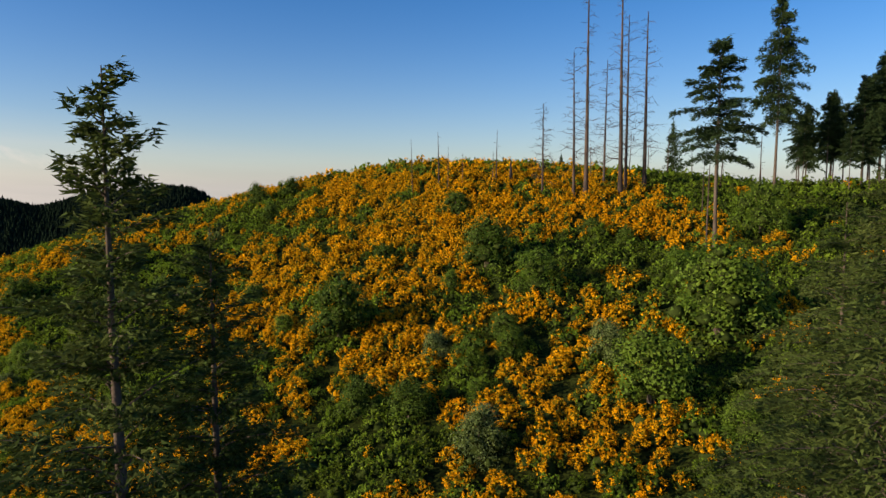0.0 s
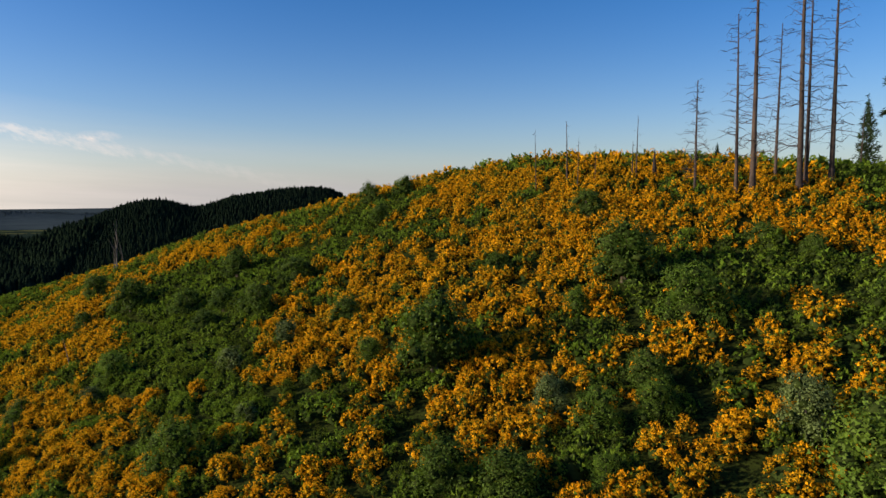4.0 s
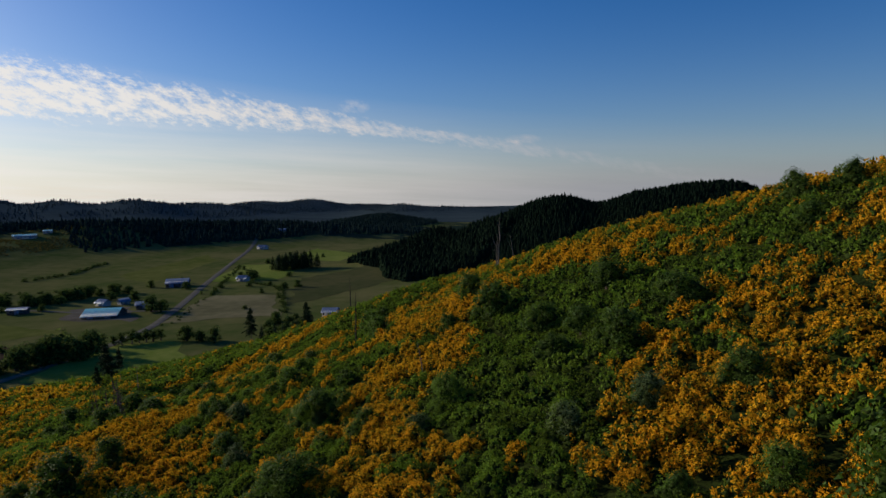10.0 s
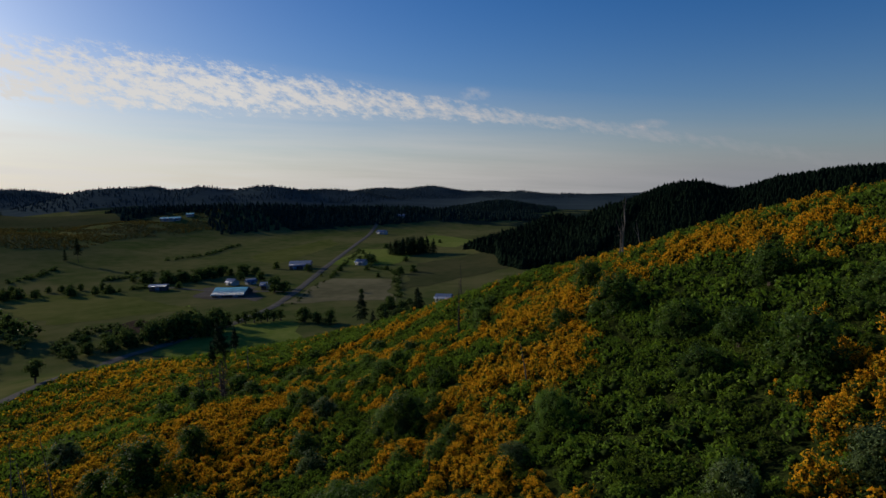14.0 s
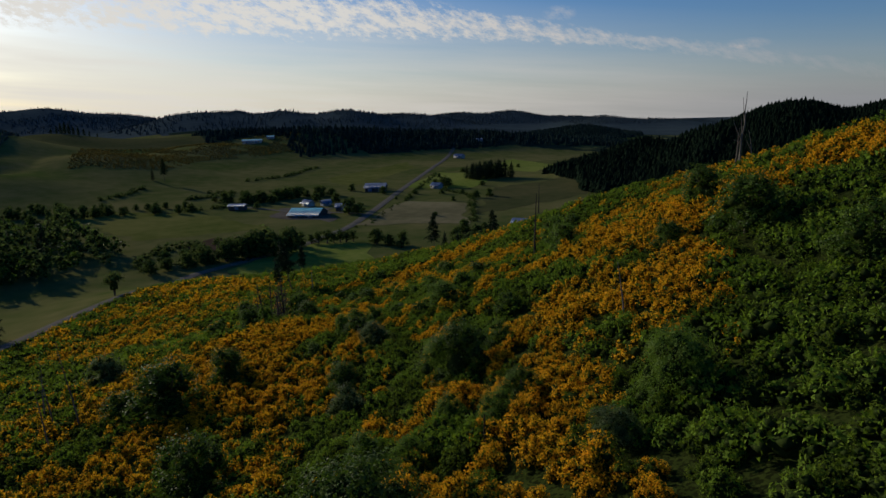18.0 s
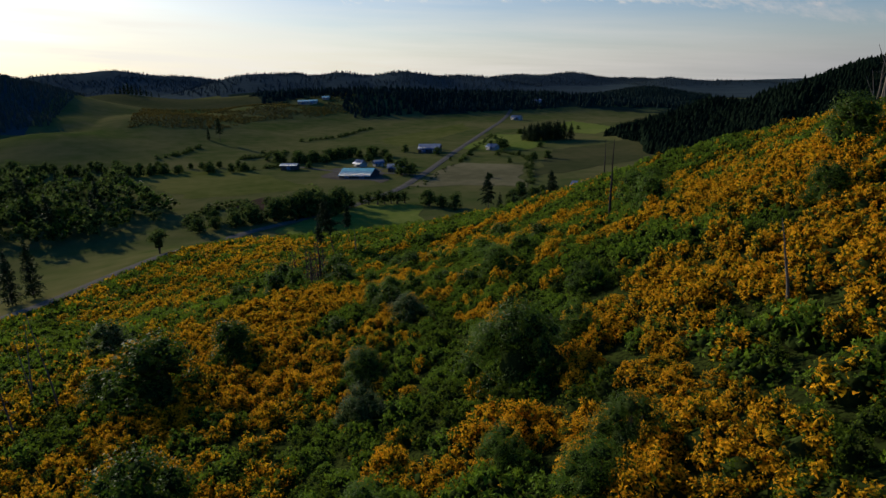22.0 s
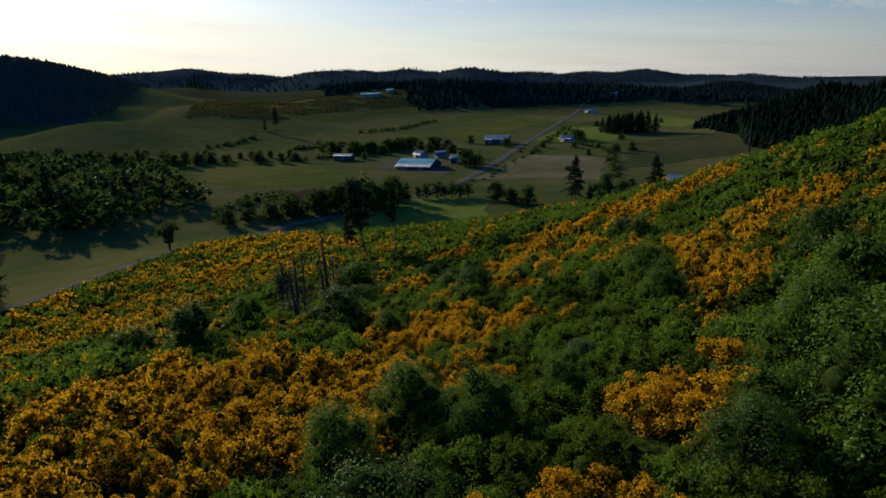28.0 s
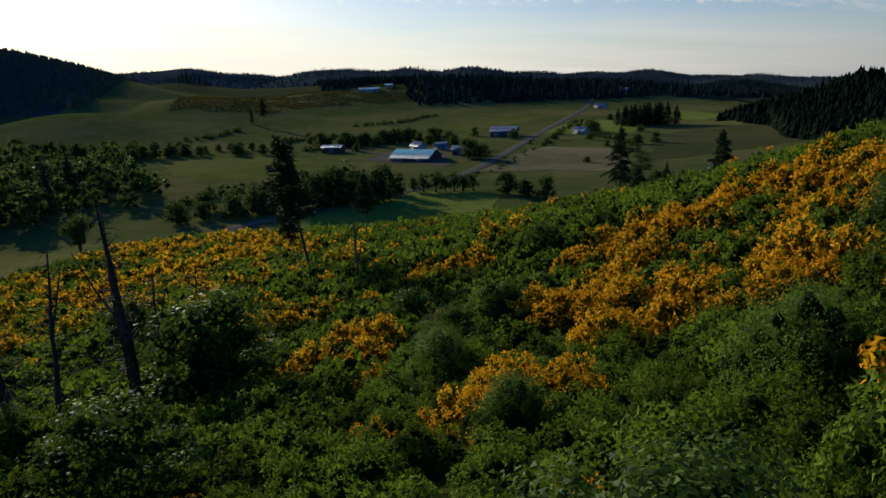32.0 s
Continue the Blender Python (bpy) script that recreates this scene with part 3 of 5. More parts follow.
# broadleaved shrubs on the slope: place and width
DARK_A = [(17.8, 62.4, 2.1), (15.3, 66.1, 2.2), (4.3, 45, 2.4), (4.2, 60.8, 4.9), (1.7, 77.4, 3.4), (-2, 36.9, 2.4), (-5, 37.9, 2.5), (-5.8, 64.9, 2.4), (-8, 49.5, 4.8), (-16.1, 49.6, 1.4), (-17.6, 59.7, 2.5), (-23.7, 89.1, 2.7), (-23.8, 101.7, 3), (-27.7, 73, 3.5), (-28.1, 65.3, 3.4), (-28.8, 101.3, 3.5), (-33.6, 65.2, 2.6), (-34.6, 70.1, 2.6), (-39.3, 81.4, 3.4), (-39.7, 71.7, 3.5), (-41.9, 47.2, 3.9), (-47.5, 57.8, 2.1), (-51.6, 78.4, 4.7), (-57.1, 76.8, 2.3), (-57.6, 59.6, 4.7), (-62.1, 43.3, 5.1), (-65.1, 88.8, 3.5), (-65.4, 68.3, 1.9), (-70.1, 55.5, 3.1), (-82.3, 42.6, 5.4), (-83.7, 56.6, 1.8), (-84.4, 61.5, 2.9)]
DARK_B = [(-85.8, 48.5, 3.8), (-86.2, 38.8, 3.2), (-90.1, 78.7, 1.3), (-94.7, 81.6, 2.4), (-102.1, 102.4, 2.9), (-112.4, 77.7, 1.2), (-112.8, 54.9, 3.3), (-113.6, 80.8, 1), (-117.4, 50.8, 3.3), (-118.3, 62.5, 1.8), (-124.9, 92.2, 3.2), (-127.3, 66.9, 3.5), (-131.4, 94.5, 3), (-137.7, 78.1, 2.7), (-139.1, 53.3, 2.6), (-139.8, 68, 5.2), (-142.1, 81.7, 2.7), (-145.3, 85.7, 1.7), (-146.1, 78, 2.4), (-151.5, 55.4, 2.5), (-154.2, 89.8, 3), (-158.1, 60.8, 3.6), (-116.0, 73.6, 3.1), (-116.4, 64.2, 3.7), (-82.7, 67.9, 1.8), (-83.1, 70.5, 1.9)]
DARK = DARK_A + DARK_B
WILLOWS_A = [(18.5, 42.6, 6.9), (11.7, 35.5, 5)]
WILLOWS = WILLOWS_A
FRESH_A = [(31, 63, 4.5), (18.8, 51.3, 3), (14.7, 30.5, 2.4), (7.8, 52.8, 3.6), (4.5, 42.3, 2), (2, 37.5, 1.5), (1.8, 41.8, 2), (0.7, 55.5, 1.8), (-12.7, 51, 1.9), (-21.4, 42.1, 2.6), (-39.1, 59.2, 2.9), (-46.2, 55.8, 1.7), (-47.5, 51.9, 1.7), (-50.9, 55.6, 1.5), (-51.7, 51, 2), (-58.5, 63.2, 1.8), (-62.5, 60.6, 2.4), (-81.1, 85.4, 3.4), (-81.4, 70.2, 2.9), (-84.1, 69.4, 1.4), (-85.6, 72, 2.3), (-88.3, 75.9, 2.1), (-88.6, 61.1, 2.1), (-89.2, 65, 1.7), (-91, 63.5, 2), (-92.5, 92.4, 3.6), (-100.6, 77.4, 2.0), (-116.1, 79, 1.1), (-114.6, 76.3, 1.6), (-121.9, 80.7, 1.9)]
FRESH_B = [(-125, 75.8, 1.5), (-136.1, 61.2, 1.9), (-148.8, 67.6, 1.7), (-105.8, 74.6, 1.4), (-103.2, 76.2, 1.3), (-97.0, 75.8, 1.6), (-108.8, 66.0, 1.8), (-118.0, 57.9, 2.6), (-132.9, 76.3, 2.2), (-90.5, 68.2, 1.2), (-88.6, 64.4, 1.2)]
FRESH = FRESH_A + FRESH_B
PALE_A = [(10.4, 40.5, 3), (1.9, 32.4, 2.9), (-0.6, 43.3, 2.3), (-19, 46, 1.3), (-21.7, 57.4, 2), (-24.7, 54.3, 2), (-38.4, 55.8, 1.7), (-63.8, 53.8, 2.2), (-78.4, 61.2, 2.8), (-106.2, 36.8, 4), (-92.6, 69.6, 1.4)]
PALE = PALE_A

# green hollows and golden drifts of the slope: place and half width
GREEN_A = [(17, 59, 5.4), (17, 37, 2.7), (16, 47, 2), (16, 33, 2), (11, 61, 3.3), (6, 44, 1.8), (5, 56, 1.5), (1, 40, 1.6), (-5, 37, 1.8), (-22, 47, 2.4), (-27, 95, 4.8), (-28, 57, 3.4), (-32, 81, 4.2), (-33, 58, 5.5), (-34, 67, 7.5), (-35, 61, 3.2), (-38, 59, 1.7), (-38, 57, 1.2), (-40, 76, 8.4), (-40, 62, 1), (-47, 55, 1.1), (-49, 80, 4.8), (-58, 51, 1.5), (-61, 62, 1.4), (-62, 66, 1.4), (-62, 64, 1.2), (-64, 65, 1.9), (-68, 61, 1.2), (-70, 66, 6.9), (-71, 73, 2.9), (-71, 60, 1.1), (-77, 70, 1.1)]
GREEN_B = [(-85, 71, 1.2), (-87, 58, 3.1), (-88, 67, 1), (-88, 65, 2.2), (-98, 74, 1.3), (-101, 91, 4.3), (-110, 74, 0.9), (-112, 73, 0.9), (-115, 76, 0.9), (-115, 72, 0.9), (-118, 70, 1.5), (-121, 90, 4.1), (-123, 69, 2), (-124, 66, 1.2), (-128, 61, 1.3), (-130, 73, 1.8), (-130, 30, 4.4), (-137, 60, 2.3), (-140, 66, 3.4), (-140, 41, 3.5), (-146, 73, 2.6), (-213, 100, 7.1)]
GREEN = GREEN_A + GREEN_B
GOLD_A = [(22, 65, 5.5), (18, 74, 5.4), (12, 47, 1.9), (10, 32, 1.6), (7, 33, 2), (6, 90, 7.3), (6, 49, 2.6), (6, 40, 2.4), (4, 48, 1.5), (3, 44, 1.3), (0, 45, 1.8), (-1, 73, 8.4), (-2, 50, 2.4), (-2, 42, 1.2), (-3, 40, 1.6), (-4, 54, 4.3), (-8, 41, 3.1), (-10, 91, 5.8), (-11, 65, 6.4), (-12, 36, 3.2), (-13, 95, 5.2), (-15, 44, 1.5), (-16, 55, 2.2), (-18, 56, 3.7), (-19, 53, 2.9), (-21, 60, 1.1), (-22, 40, 2.9), (-24, 64, 1.6), (-25, 59, 1.4), (-33, 53, 2.9), (-34, 49, 4.4), (-37, 60, 0.9)]
GOLD_B = [(-38, 53, 1.4), (-42, 57, 0.9), (-42, 56, 0.9), (-42, 54, 0.9), (-44, 68, 1.3), (-45, 100, 3.6), (-46, 58, 3.2), (-49, 68, 2.2), (-49, 61, 1.7), (-50, 65, 4.1), (-51, 57, 1.3), (-52, 54, 3), (-53, 71, 5.1), (-54, 95, 5.1), (-55, 63, 0.9), (-56, 56, 3.5), (-57, 67, 6.1), (-67, 82, 8.3), (-67, 58, 0.9), (-68, 63, 1), (-69, 66, 3.4), (-70, 68, 1.6), (-71, 67, 2.5), (-71, 65, 1.3), (-72, 77, 1.3), (-72, 64, 1.9), (-73, 88, 4.2), (-73, 40, 4.4), (-74, 53, 1.2), (-75, 48, 3.5), (-76, 45, 1.3), (-77, 51, 4.1)]
GOLD_C = [(-81, 49, 6), (-83, 66, 0.9), (-84, 65, 0.9), (-86, 69, 0.9), (-88, 70, 0.9), (-89, 56, 7.5), (-92, 116, 6.8), (-92, 60, 0.9), (-94, 106, 5.6), (-95, 99, 6.3), (-95, 57, 1.6), (-95, 50, 7.5), (-97, 79, 1.3), (-98, 63, 1.3), (-99, 66, 0.9), (-99, 53, 2.3), (-101, 59, 4.5), (-101, 41, 7.5), (-104, 90, 7.6), (-104, 72, 1), (-107, 67, 1.6), (-108, 94, 4.2), (-110, 77, 0.9), (-110, 76, 0.9), (-110, 66, 3.9), (-112, 73, 1.6), (-112, 71, 0.9), (-113, 76, 0.9), (-116, 82, 0.9), (-116, 70, 5.5), (-120, 72, 0.9), (-125, 86, 3.4)]
GOLD_D = [(-125, 69, 0.9), (-131, 84, 1.8), (-131, 66, 0.9), (-135, 90, 3), (-136, 96, 3.3), (-136, 68, 0.9), (-142, 108, 8.9), (-144, 54, 1.8), (-147, 81, 13), (-148, 95, 3.1), (-157, 48, 2.9), (-158, 79, 6), (-158, 68, 1.7), (-161, 36, 12.8), (-167, 42, 10.4), (-171, 69, 2.7), (-178, 42, 13.5), (-187, 41, 7), (-194, 47, 8.4), (-194, 24, 12), (-205, 64, 14), (-214, 58, 14), (-228, 49, 14), (-234, 55, 14)]
GOLD = GOLD_A + GOLD_B + GOLD_C + GOLD_D

# drifts of blossom and green hollows on the spur that the flight skims last
SPUR_GOLD_A = [(-99.8, 61.2, 0.9), (-98.6, 62.5, 0.9), (-104.0, 64.6, 0.9), (-99.2, 65.1, 0.9), (-97.2, 63.3, 0.9), (-105.7, 66.8, 0.9), (-101.6, 67.7, 0.9), (-110.4, 71.1, 1.1), (-110.5, 72.9, 1.1), (-107.1, 68.9, 1.0), (-102.5, 70.2, 0.9), (-96.1, 65.7, 0.9), (-102.5, 71.5, 0.9), (-98.7, 77.8, 0.9), (-96.4, 76.6, 0.9), (-94.1, 74.7, 0.9), (-120.6, 92.0, 1.8), (-112.8, 83.7, 1.3), (-105.1, 82.3, 1.1), (-147.4, 101.3, 2.8), (-133.5, 85.9, 1.4), (-134.2, 89.1, 1.4), (-130.4, 90.3, 1.3), (-132.9, 82.3, 1.3), (-149.2, 92.3, 2.0)]
SPUR_GOLD_B = [(-147.3, 96.9, 2.0), (-138.8, 98.3, 1.7), (-138.9, 104.0, 1.9), (-142.4, 103.5, 2.0), (-141.6, 109.7, 2.1), (-118.9, 80.0, 0.9), (-110.0, 75.5, 0.9), (-119.9, 71.8, 0.9), (-124.3, 68.4, 0.9), (-113.4, 70.2, 0.9), (-112.5, 75.9, 0.9), (-117.3, 84.2, 0.9), (-99.9, 57.6, 1.0), (-97.1, 59.8, 0.9), (-92.7, 61.1, 0.9), (-94.1, 58.0, 0.9), (-104.7, 65.7, 1.2), (-107.9, 69.0, 1.4), (-107.2, 71.0, 1.4), (-93.8, 62.7, 0.9), (-94.5, 78.1, 1.0), (-91.8, 74.3, 0.9), (-86.0, 69.0, 0.9), (-100.9, 68.4, 1.1), (-97.4, 66.5, 1.1), (-103.9, 70.4, 1.1), (-95.9, 67.1, 1.1), (-102.4, 67.2, 1.1)]
SPUR_GOLD = SPUR_GOLD_A + SPUR_GOLD_B
SPUR_GREEN_A = [(-106.1, 74.3, 1.0), (-103.6, 75.6, 0.9), (-100.4, 76.1, 0.9), (-98.4, 76.3, 0.9), (-112.1, 61.8, 1.1), (-148.0, 57.4, 2.5), (-130.2, 66.6, 1.8), (-98.6, 72.4, 0.9), (-94.6, 71.6, 0.9), (-92.6, 69.4, 0.9), (-181.5, 93.8, 3.9), (-91.8, 70.0, 0.9), (-156.6, 76.7, 2.8), (-118.1, 67.6, 0.9), (-115.1, 69.5, 0.9), (-115.0, 72.1, 0.9), (-111.6, 72.7, 0.9), (-109.3, 74.1, 0.9), (-145.7, 76.4, 1.7), (-132.9, 76.3, 1.2), (-112.3, 77.5, 0.9), (-136.5, 65.2, 1.3), (-148.8, 70.8, 1.8), (-146.0, 84.1, 1.8), (-108.7, 74.6, 0.9)]
SPUR_GREEN_B = [(-110.4, 73.3, 0.9), (-114.8, 68.6, 0.9), (-106.6, 75.2, 1.4), (-99.8, 75.7, 1.1), (-90.9, 65.6, 0.9), (-89.7, 67.3, 0.9), (-89.4, 64.0, 0.9), (-83.4, 67.8, 0.9), (-84.3, 69.7, 0.9), (-84.4, 71.1, 0.9), (-81.8, 68.2, 0.9), (-86.0, 73.6, 0.9), (-87.9, 62.5, 0.9), (-84.5, 66.9, 0.9), (-92.4, 80.1, 1.0)]
SPUR_GREEN = SPUR_GREEN_A + SPUR_GREEN_B


def bloom_at(x, y):
    """How freely the broom flowers: drifts of a few metres, thin in the damp green hollows."""
    b = fbm(x, y, 7.0, 1.0) * 0.35 + fbm(x, y, 1.5, 4.0) * 0.65
    less, more = 0.0, 0.0
    for cx, cy, r in GREEN:
        less = less + np.exp(-((x - cx) / r) ** 2 - ((y - cy) / r) ** 2)
    for cx, cy, r in GOLD:
        more = more + np.exp(-((x - cx) / r) ** 2 - ((y - cy) / r) ** 2)
    u, v = 0.966 * x - 0.26 * y, 0.26 * x + 0.966 * y
    rows = fbm(u / 1.6, v / 6.0, 1.0, 7.0)
    lower = np.clip((-108 - x) / 14, 0, 1)
    b = b * (1 - 0.7 * lower) + (0.5 + 1.3 * (rows - 0.5)) * 0.7 * lower
    b = b + 0.30 * np.tanh(1.6 * (more - 1.1 * less))
    spur = 0.0
    for sign, drifts in ((1, SPUR_GOLD), (-1, SPUR_GREEN)):
        for cx, cy, r in drifts:
            spur = spur + sign * np.exp(-((x - cx) / (1.3 * r)) ** 2 - ((y - cy) / (1.3 * r)) ** 2)
    return b + 0.40 * np.tanh(1.5 * spur)


def nearness(x, y):
    """Distance in plan from the line of the slope that the flight passes nearest to."""
    lx = np.array([2, -8, -25, -42, -58, -90, -130.0])
    ly = np.array([30, 36, 45, 52, 57, 67, 77.0])
    d = np.full(x.shape, 1e9)
    for i in range(6):
        ax, ay, bx, by = lx[i], ly[i], lx[i + 1], ly[i + 1]
        t = np.clip(((x - ax) * (bx - ax) + (y - ay) * (by - ay)) / ((bx - ax) ** 2 + (by - ay) ** 2), 0, 1)
        d = np.minimum(d, np.hypot(x - ax - t * (bx - ax), y - ay - t * (by - ay)))
    return d


BLOOMS = (0.0, 0.3, 0.72, 0.97)
LODS = [
    [bush_form(510 + 7 * i + j, 18, 110, 0.030, b) for i, b in enumerate(BLOOMS) for j in range(4)],
    [bush_form(10 + 7 * i + j, 17, 42, 0.046, b) for i, b in enumerate(BLOOMS) for j in range(4)],
    [bush_form(110 + 7 * i + j, 14, 20, 0.068, b) for i, b in enumerate(BLOOMS) for j in range(4)],
    [bush_form(210 + 7 * i + j, 11, 11, 0.095, b) for i, b in enumerate(BLOOMS) for j in range(4)],
    [bush_form(310 + 7 * i + j, 6, 5, 0.20, b) for i, b in enumerate(BLOOMS) for j in range(4)],
]
HERBS = [
    [bush_form(540 + i, 14, 120, 0.034, 0.0, 0.42) for i in range(4)],
    [bush_form(410 + i, 13, 34, 0.060, 0.0, 0.42) for i in range(4)],
    [bush_form(420 + i, 11, 15, 0.090, 0.0, 0.42) for i in range(4)],
    [bush_form(430 + i, 8, 8, 0.135, 0.0, 0.42) for i in range(4)],
    [bush_form(440 + i, 5, 5, 0.21, 0.0, 0.42) for i in range(4)],
]

fine_ground = lambda p: (p[:, 0] > -250) & (p[:, 0] < 40) & (p[:, 1] > np.interp(p[:, 0], [-250, -90], [-10, 20])) & (p[:, 1] < 125)
spots, coarse = jitter_grid(-300, 75, -60, 160, 1.22, 5), jitter_grid(-300, 75, -60, 160, 1.7, 6)
spots = np.concatenate([spots[fine_ground(spots)], coarse[~fine_ground(coarse)]])
spots = spots[on_hill(spots)]
hidden = (spots[:, 0] > 6) & (spots[:, 1] < 8) | (spots[:, 1] < -25) & (spots[:, 0] > -80) | (spots[:, 0] > -30) & (spots[:, 1] < -2)
spots = spots[~hidden]
taken = np.zeros(len(spots), bool)
for sx, sy, sd in DARK + WILLOWS + FRESH + PALE:
    taken |= np.hypot(spots[:, 0] - sx, spots[:, 1] - sy) < 0.36 * sd
spots = spots[~taken]
near = nearness(spots[:, 0], spots[:, 1])
rng = np.random.default_rng(77)
bl = bloom_at(spots[:, 0], spots[:, 1]) + rng.normal(0, 0.05, len(spots))
bl = bl - 0.02 - 0.12 * np.clip((spots[:, 0] - 25) / 6, 0, 1) - 0.16 * np.clip((spots[:, 0] - 26) / 3, 0, 1) * np.clip((spots[:, 1] - 58) / 4, 0, 1) - 0.05 * np.clip((-118 - spots[:, 0]) / 15, 0, 1) - 0.065 * np.clip((-28 - spots[:, 0]) / 25, 0, 1)
bl = bl - 0.10 * np.clip((-84 - spots[:, 0]) / 10, 0, 1) * np.clip((spots[:, 1] - 54 - 0.12 * (-100 - spots[:, 0])) / 8, 0, 1)
bl = bl - 0.045 * np.clip((-100 - spots[:, 0]) / 12, 0, 1) * np.clip((66 - spots[:, 1]) / 8, 0, 1)
bl = bl - 0.03 * np.clip((-80 - spots[:, 0]) / 8, 0, 1) - 0.045 * np.clip((spots[:, 0] - 2) / 8, 0, 1) * np.clip((spots[:, 1] - 52) / 8, 0, 1)
level = np.digitize(bl, (0.465, 0.515, 0.58))
lower = np.clip((-105 - spots[:, 0]) / 15, 0, 1)
level = np.where(lower > 0.5, np.where(bl > 0.60, 3, np.where(bl > 0.565, 2, np.where(bl > 0.54, 1, 0))), level)
unseen = (spots[:, 1] < np.interp(spots[:, 0], [-220, -100, -20, 0, 20, 60], [0, 27, 27, 24, 22, 30])) | (spots[:, 1] > np.interp(spots[:, 0], [-100, -40, 0, 60], [150, 118, 100, 104]))
grain = np.digitize(near + np.where(spots[:, 0] > -16, 8, 0) + np.where(spots[:, 0] > -72, 6, 0) + np.where(unseen, 400, 0), (5, 14, 29, 74))
size = (0.95 + 0.95 * rng.random(len(spots)) ** 1.6) * np.array([1.0, 1.0, 1.0, 1.0, np.sqrt(1.15)])[grain] * np.where(level >= 2, 1.12, 1.0)
size = size * np.clip(0.45 + (spots[:, 0] - road_edge(spots[:, 1])) / 45, 0.45, 1)
size = size * (1 + 0.35 * lower)
keep = rng.random(len(spots)) < (1 - 0.25 * lower) * np.array([0.98, 0.96, 0.94, 0.9, 0.88])[grain] * np.where(unseen, 0.6, 1.0)
herb = (level <= 1) & (rng.random(len(spots)) < np.where(level == 0, 0.6, 0.2))
for k in range(5):
    sel = (grain == k) & keep & ~herb
    pick = level[sel] * 4 + rng.integers(0, 4, sel.sum())
    ob = scatter("broom_thicket", LODS[k], spots[sel], size[sel], [M_BROOM, M_FLOWER, M_SHADED_TWIG, M_HEART], 3, pick)
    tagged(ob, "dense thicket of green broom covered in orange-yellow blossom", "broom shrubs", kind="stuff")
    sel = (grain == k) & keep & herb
    ob = scatter("undergrowth", HERBS[k], spots[sel], size[sel] * 1.25, [M_HERB, M_HERB, M_SHADED_TWIG, M_HERB], 6)
    tagged(ob, "fresh green bracken and grass between the broom", "undergrowth", kind="stuff")


# ---- parts of things ----
def thing(name, x, y, label, category, group="", z=None, turn=0.0, lean=(0.0, 0.0)):
    e = new(name)
    e.empty_display_size = 0.2
    e.matrix_basis = pose(x, y, land1(x, y) if z is None else z, lean[0], lean[1], turn)
    return tagged(e, label, category, group)


def mpart(name, v, f, mat, parent, label="", smooth=False):
    ob = new(name, mesh_np(name, np.asarray(v, float), np.asarray(f), [mat], smooth=smooth))
    ob.parent = parent
    return tagged(ob, label) if label else ob


def tube(points, radii, sides=7):
    """A tapered limb along a line of points."""
    p, r = np.array(points, float), np.array(radii, float)
    t = np.gradient(p, axis=0)
    t /= np.linalg.norm(t, axis=1, keepdims=True) + 1e-9
    ref = np.array([1.0, 0, 0]) if abs(t[0, 0]) < 0.8 else np.array([0, 1.0, 0])
    u = np.cross(t, ref)
    u /= np.linalg.norm(u, axis=1, keepdims=True)
    w = np.cross(t, u)
    a = np.linspace(0, 2 * math.pi, sides, endpoint=False)
    v = p[:, None] + (u[:, None] * np.cos(a)[:, None] + w[:, None] * np.sin(a)[:, None]) * r[:, None, None]
    n, m = v.shape[:2]
    i, j = np.meshgrid(np.arange(n - 1), np.arange(m), indexing="ij")
    f = np.stack([i * m + j, i * m + (j + 1) % m, (i + 1) * m + (j + 1) % m, (i + 1) * m + j], -1).reshape(-1, 4)
    return v.reshape(-1, 3), f


def trunk_line(rng, h, bend=0.02, n=9):
    z = np.linspace(-0.3, h, n)
    d = np.cumsum(rng.normal(0, bend * h / n, (n, 2)), axis=0)
    d -= d[0]
    return np.column_stack([d, z])


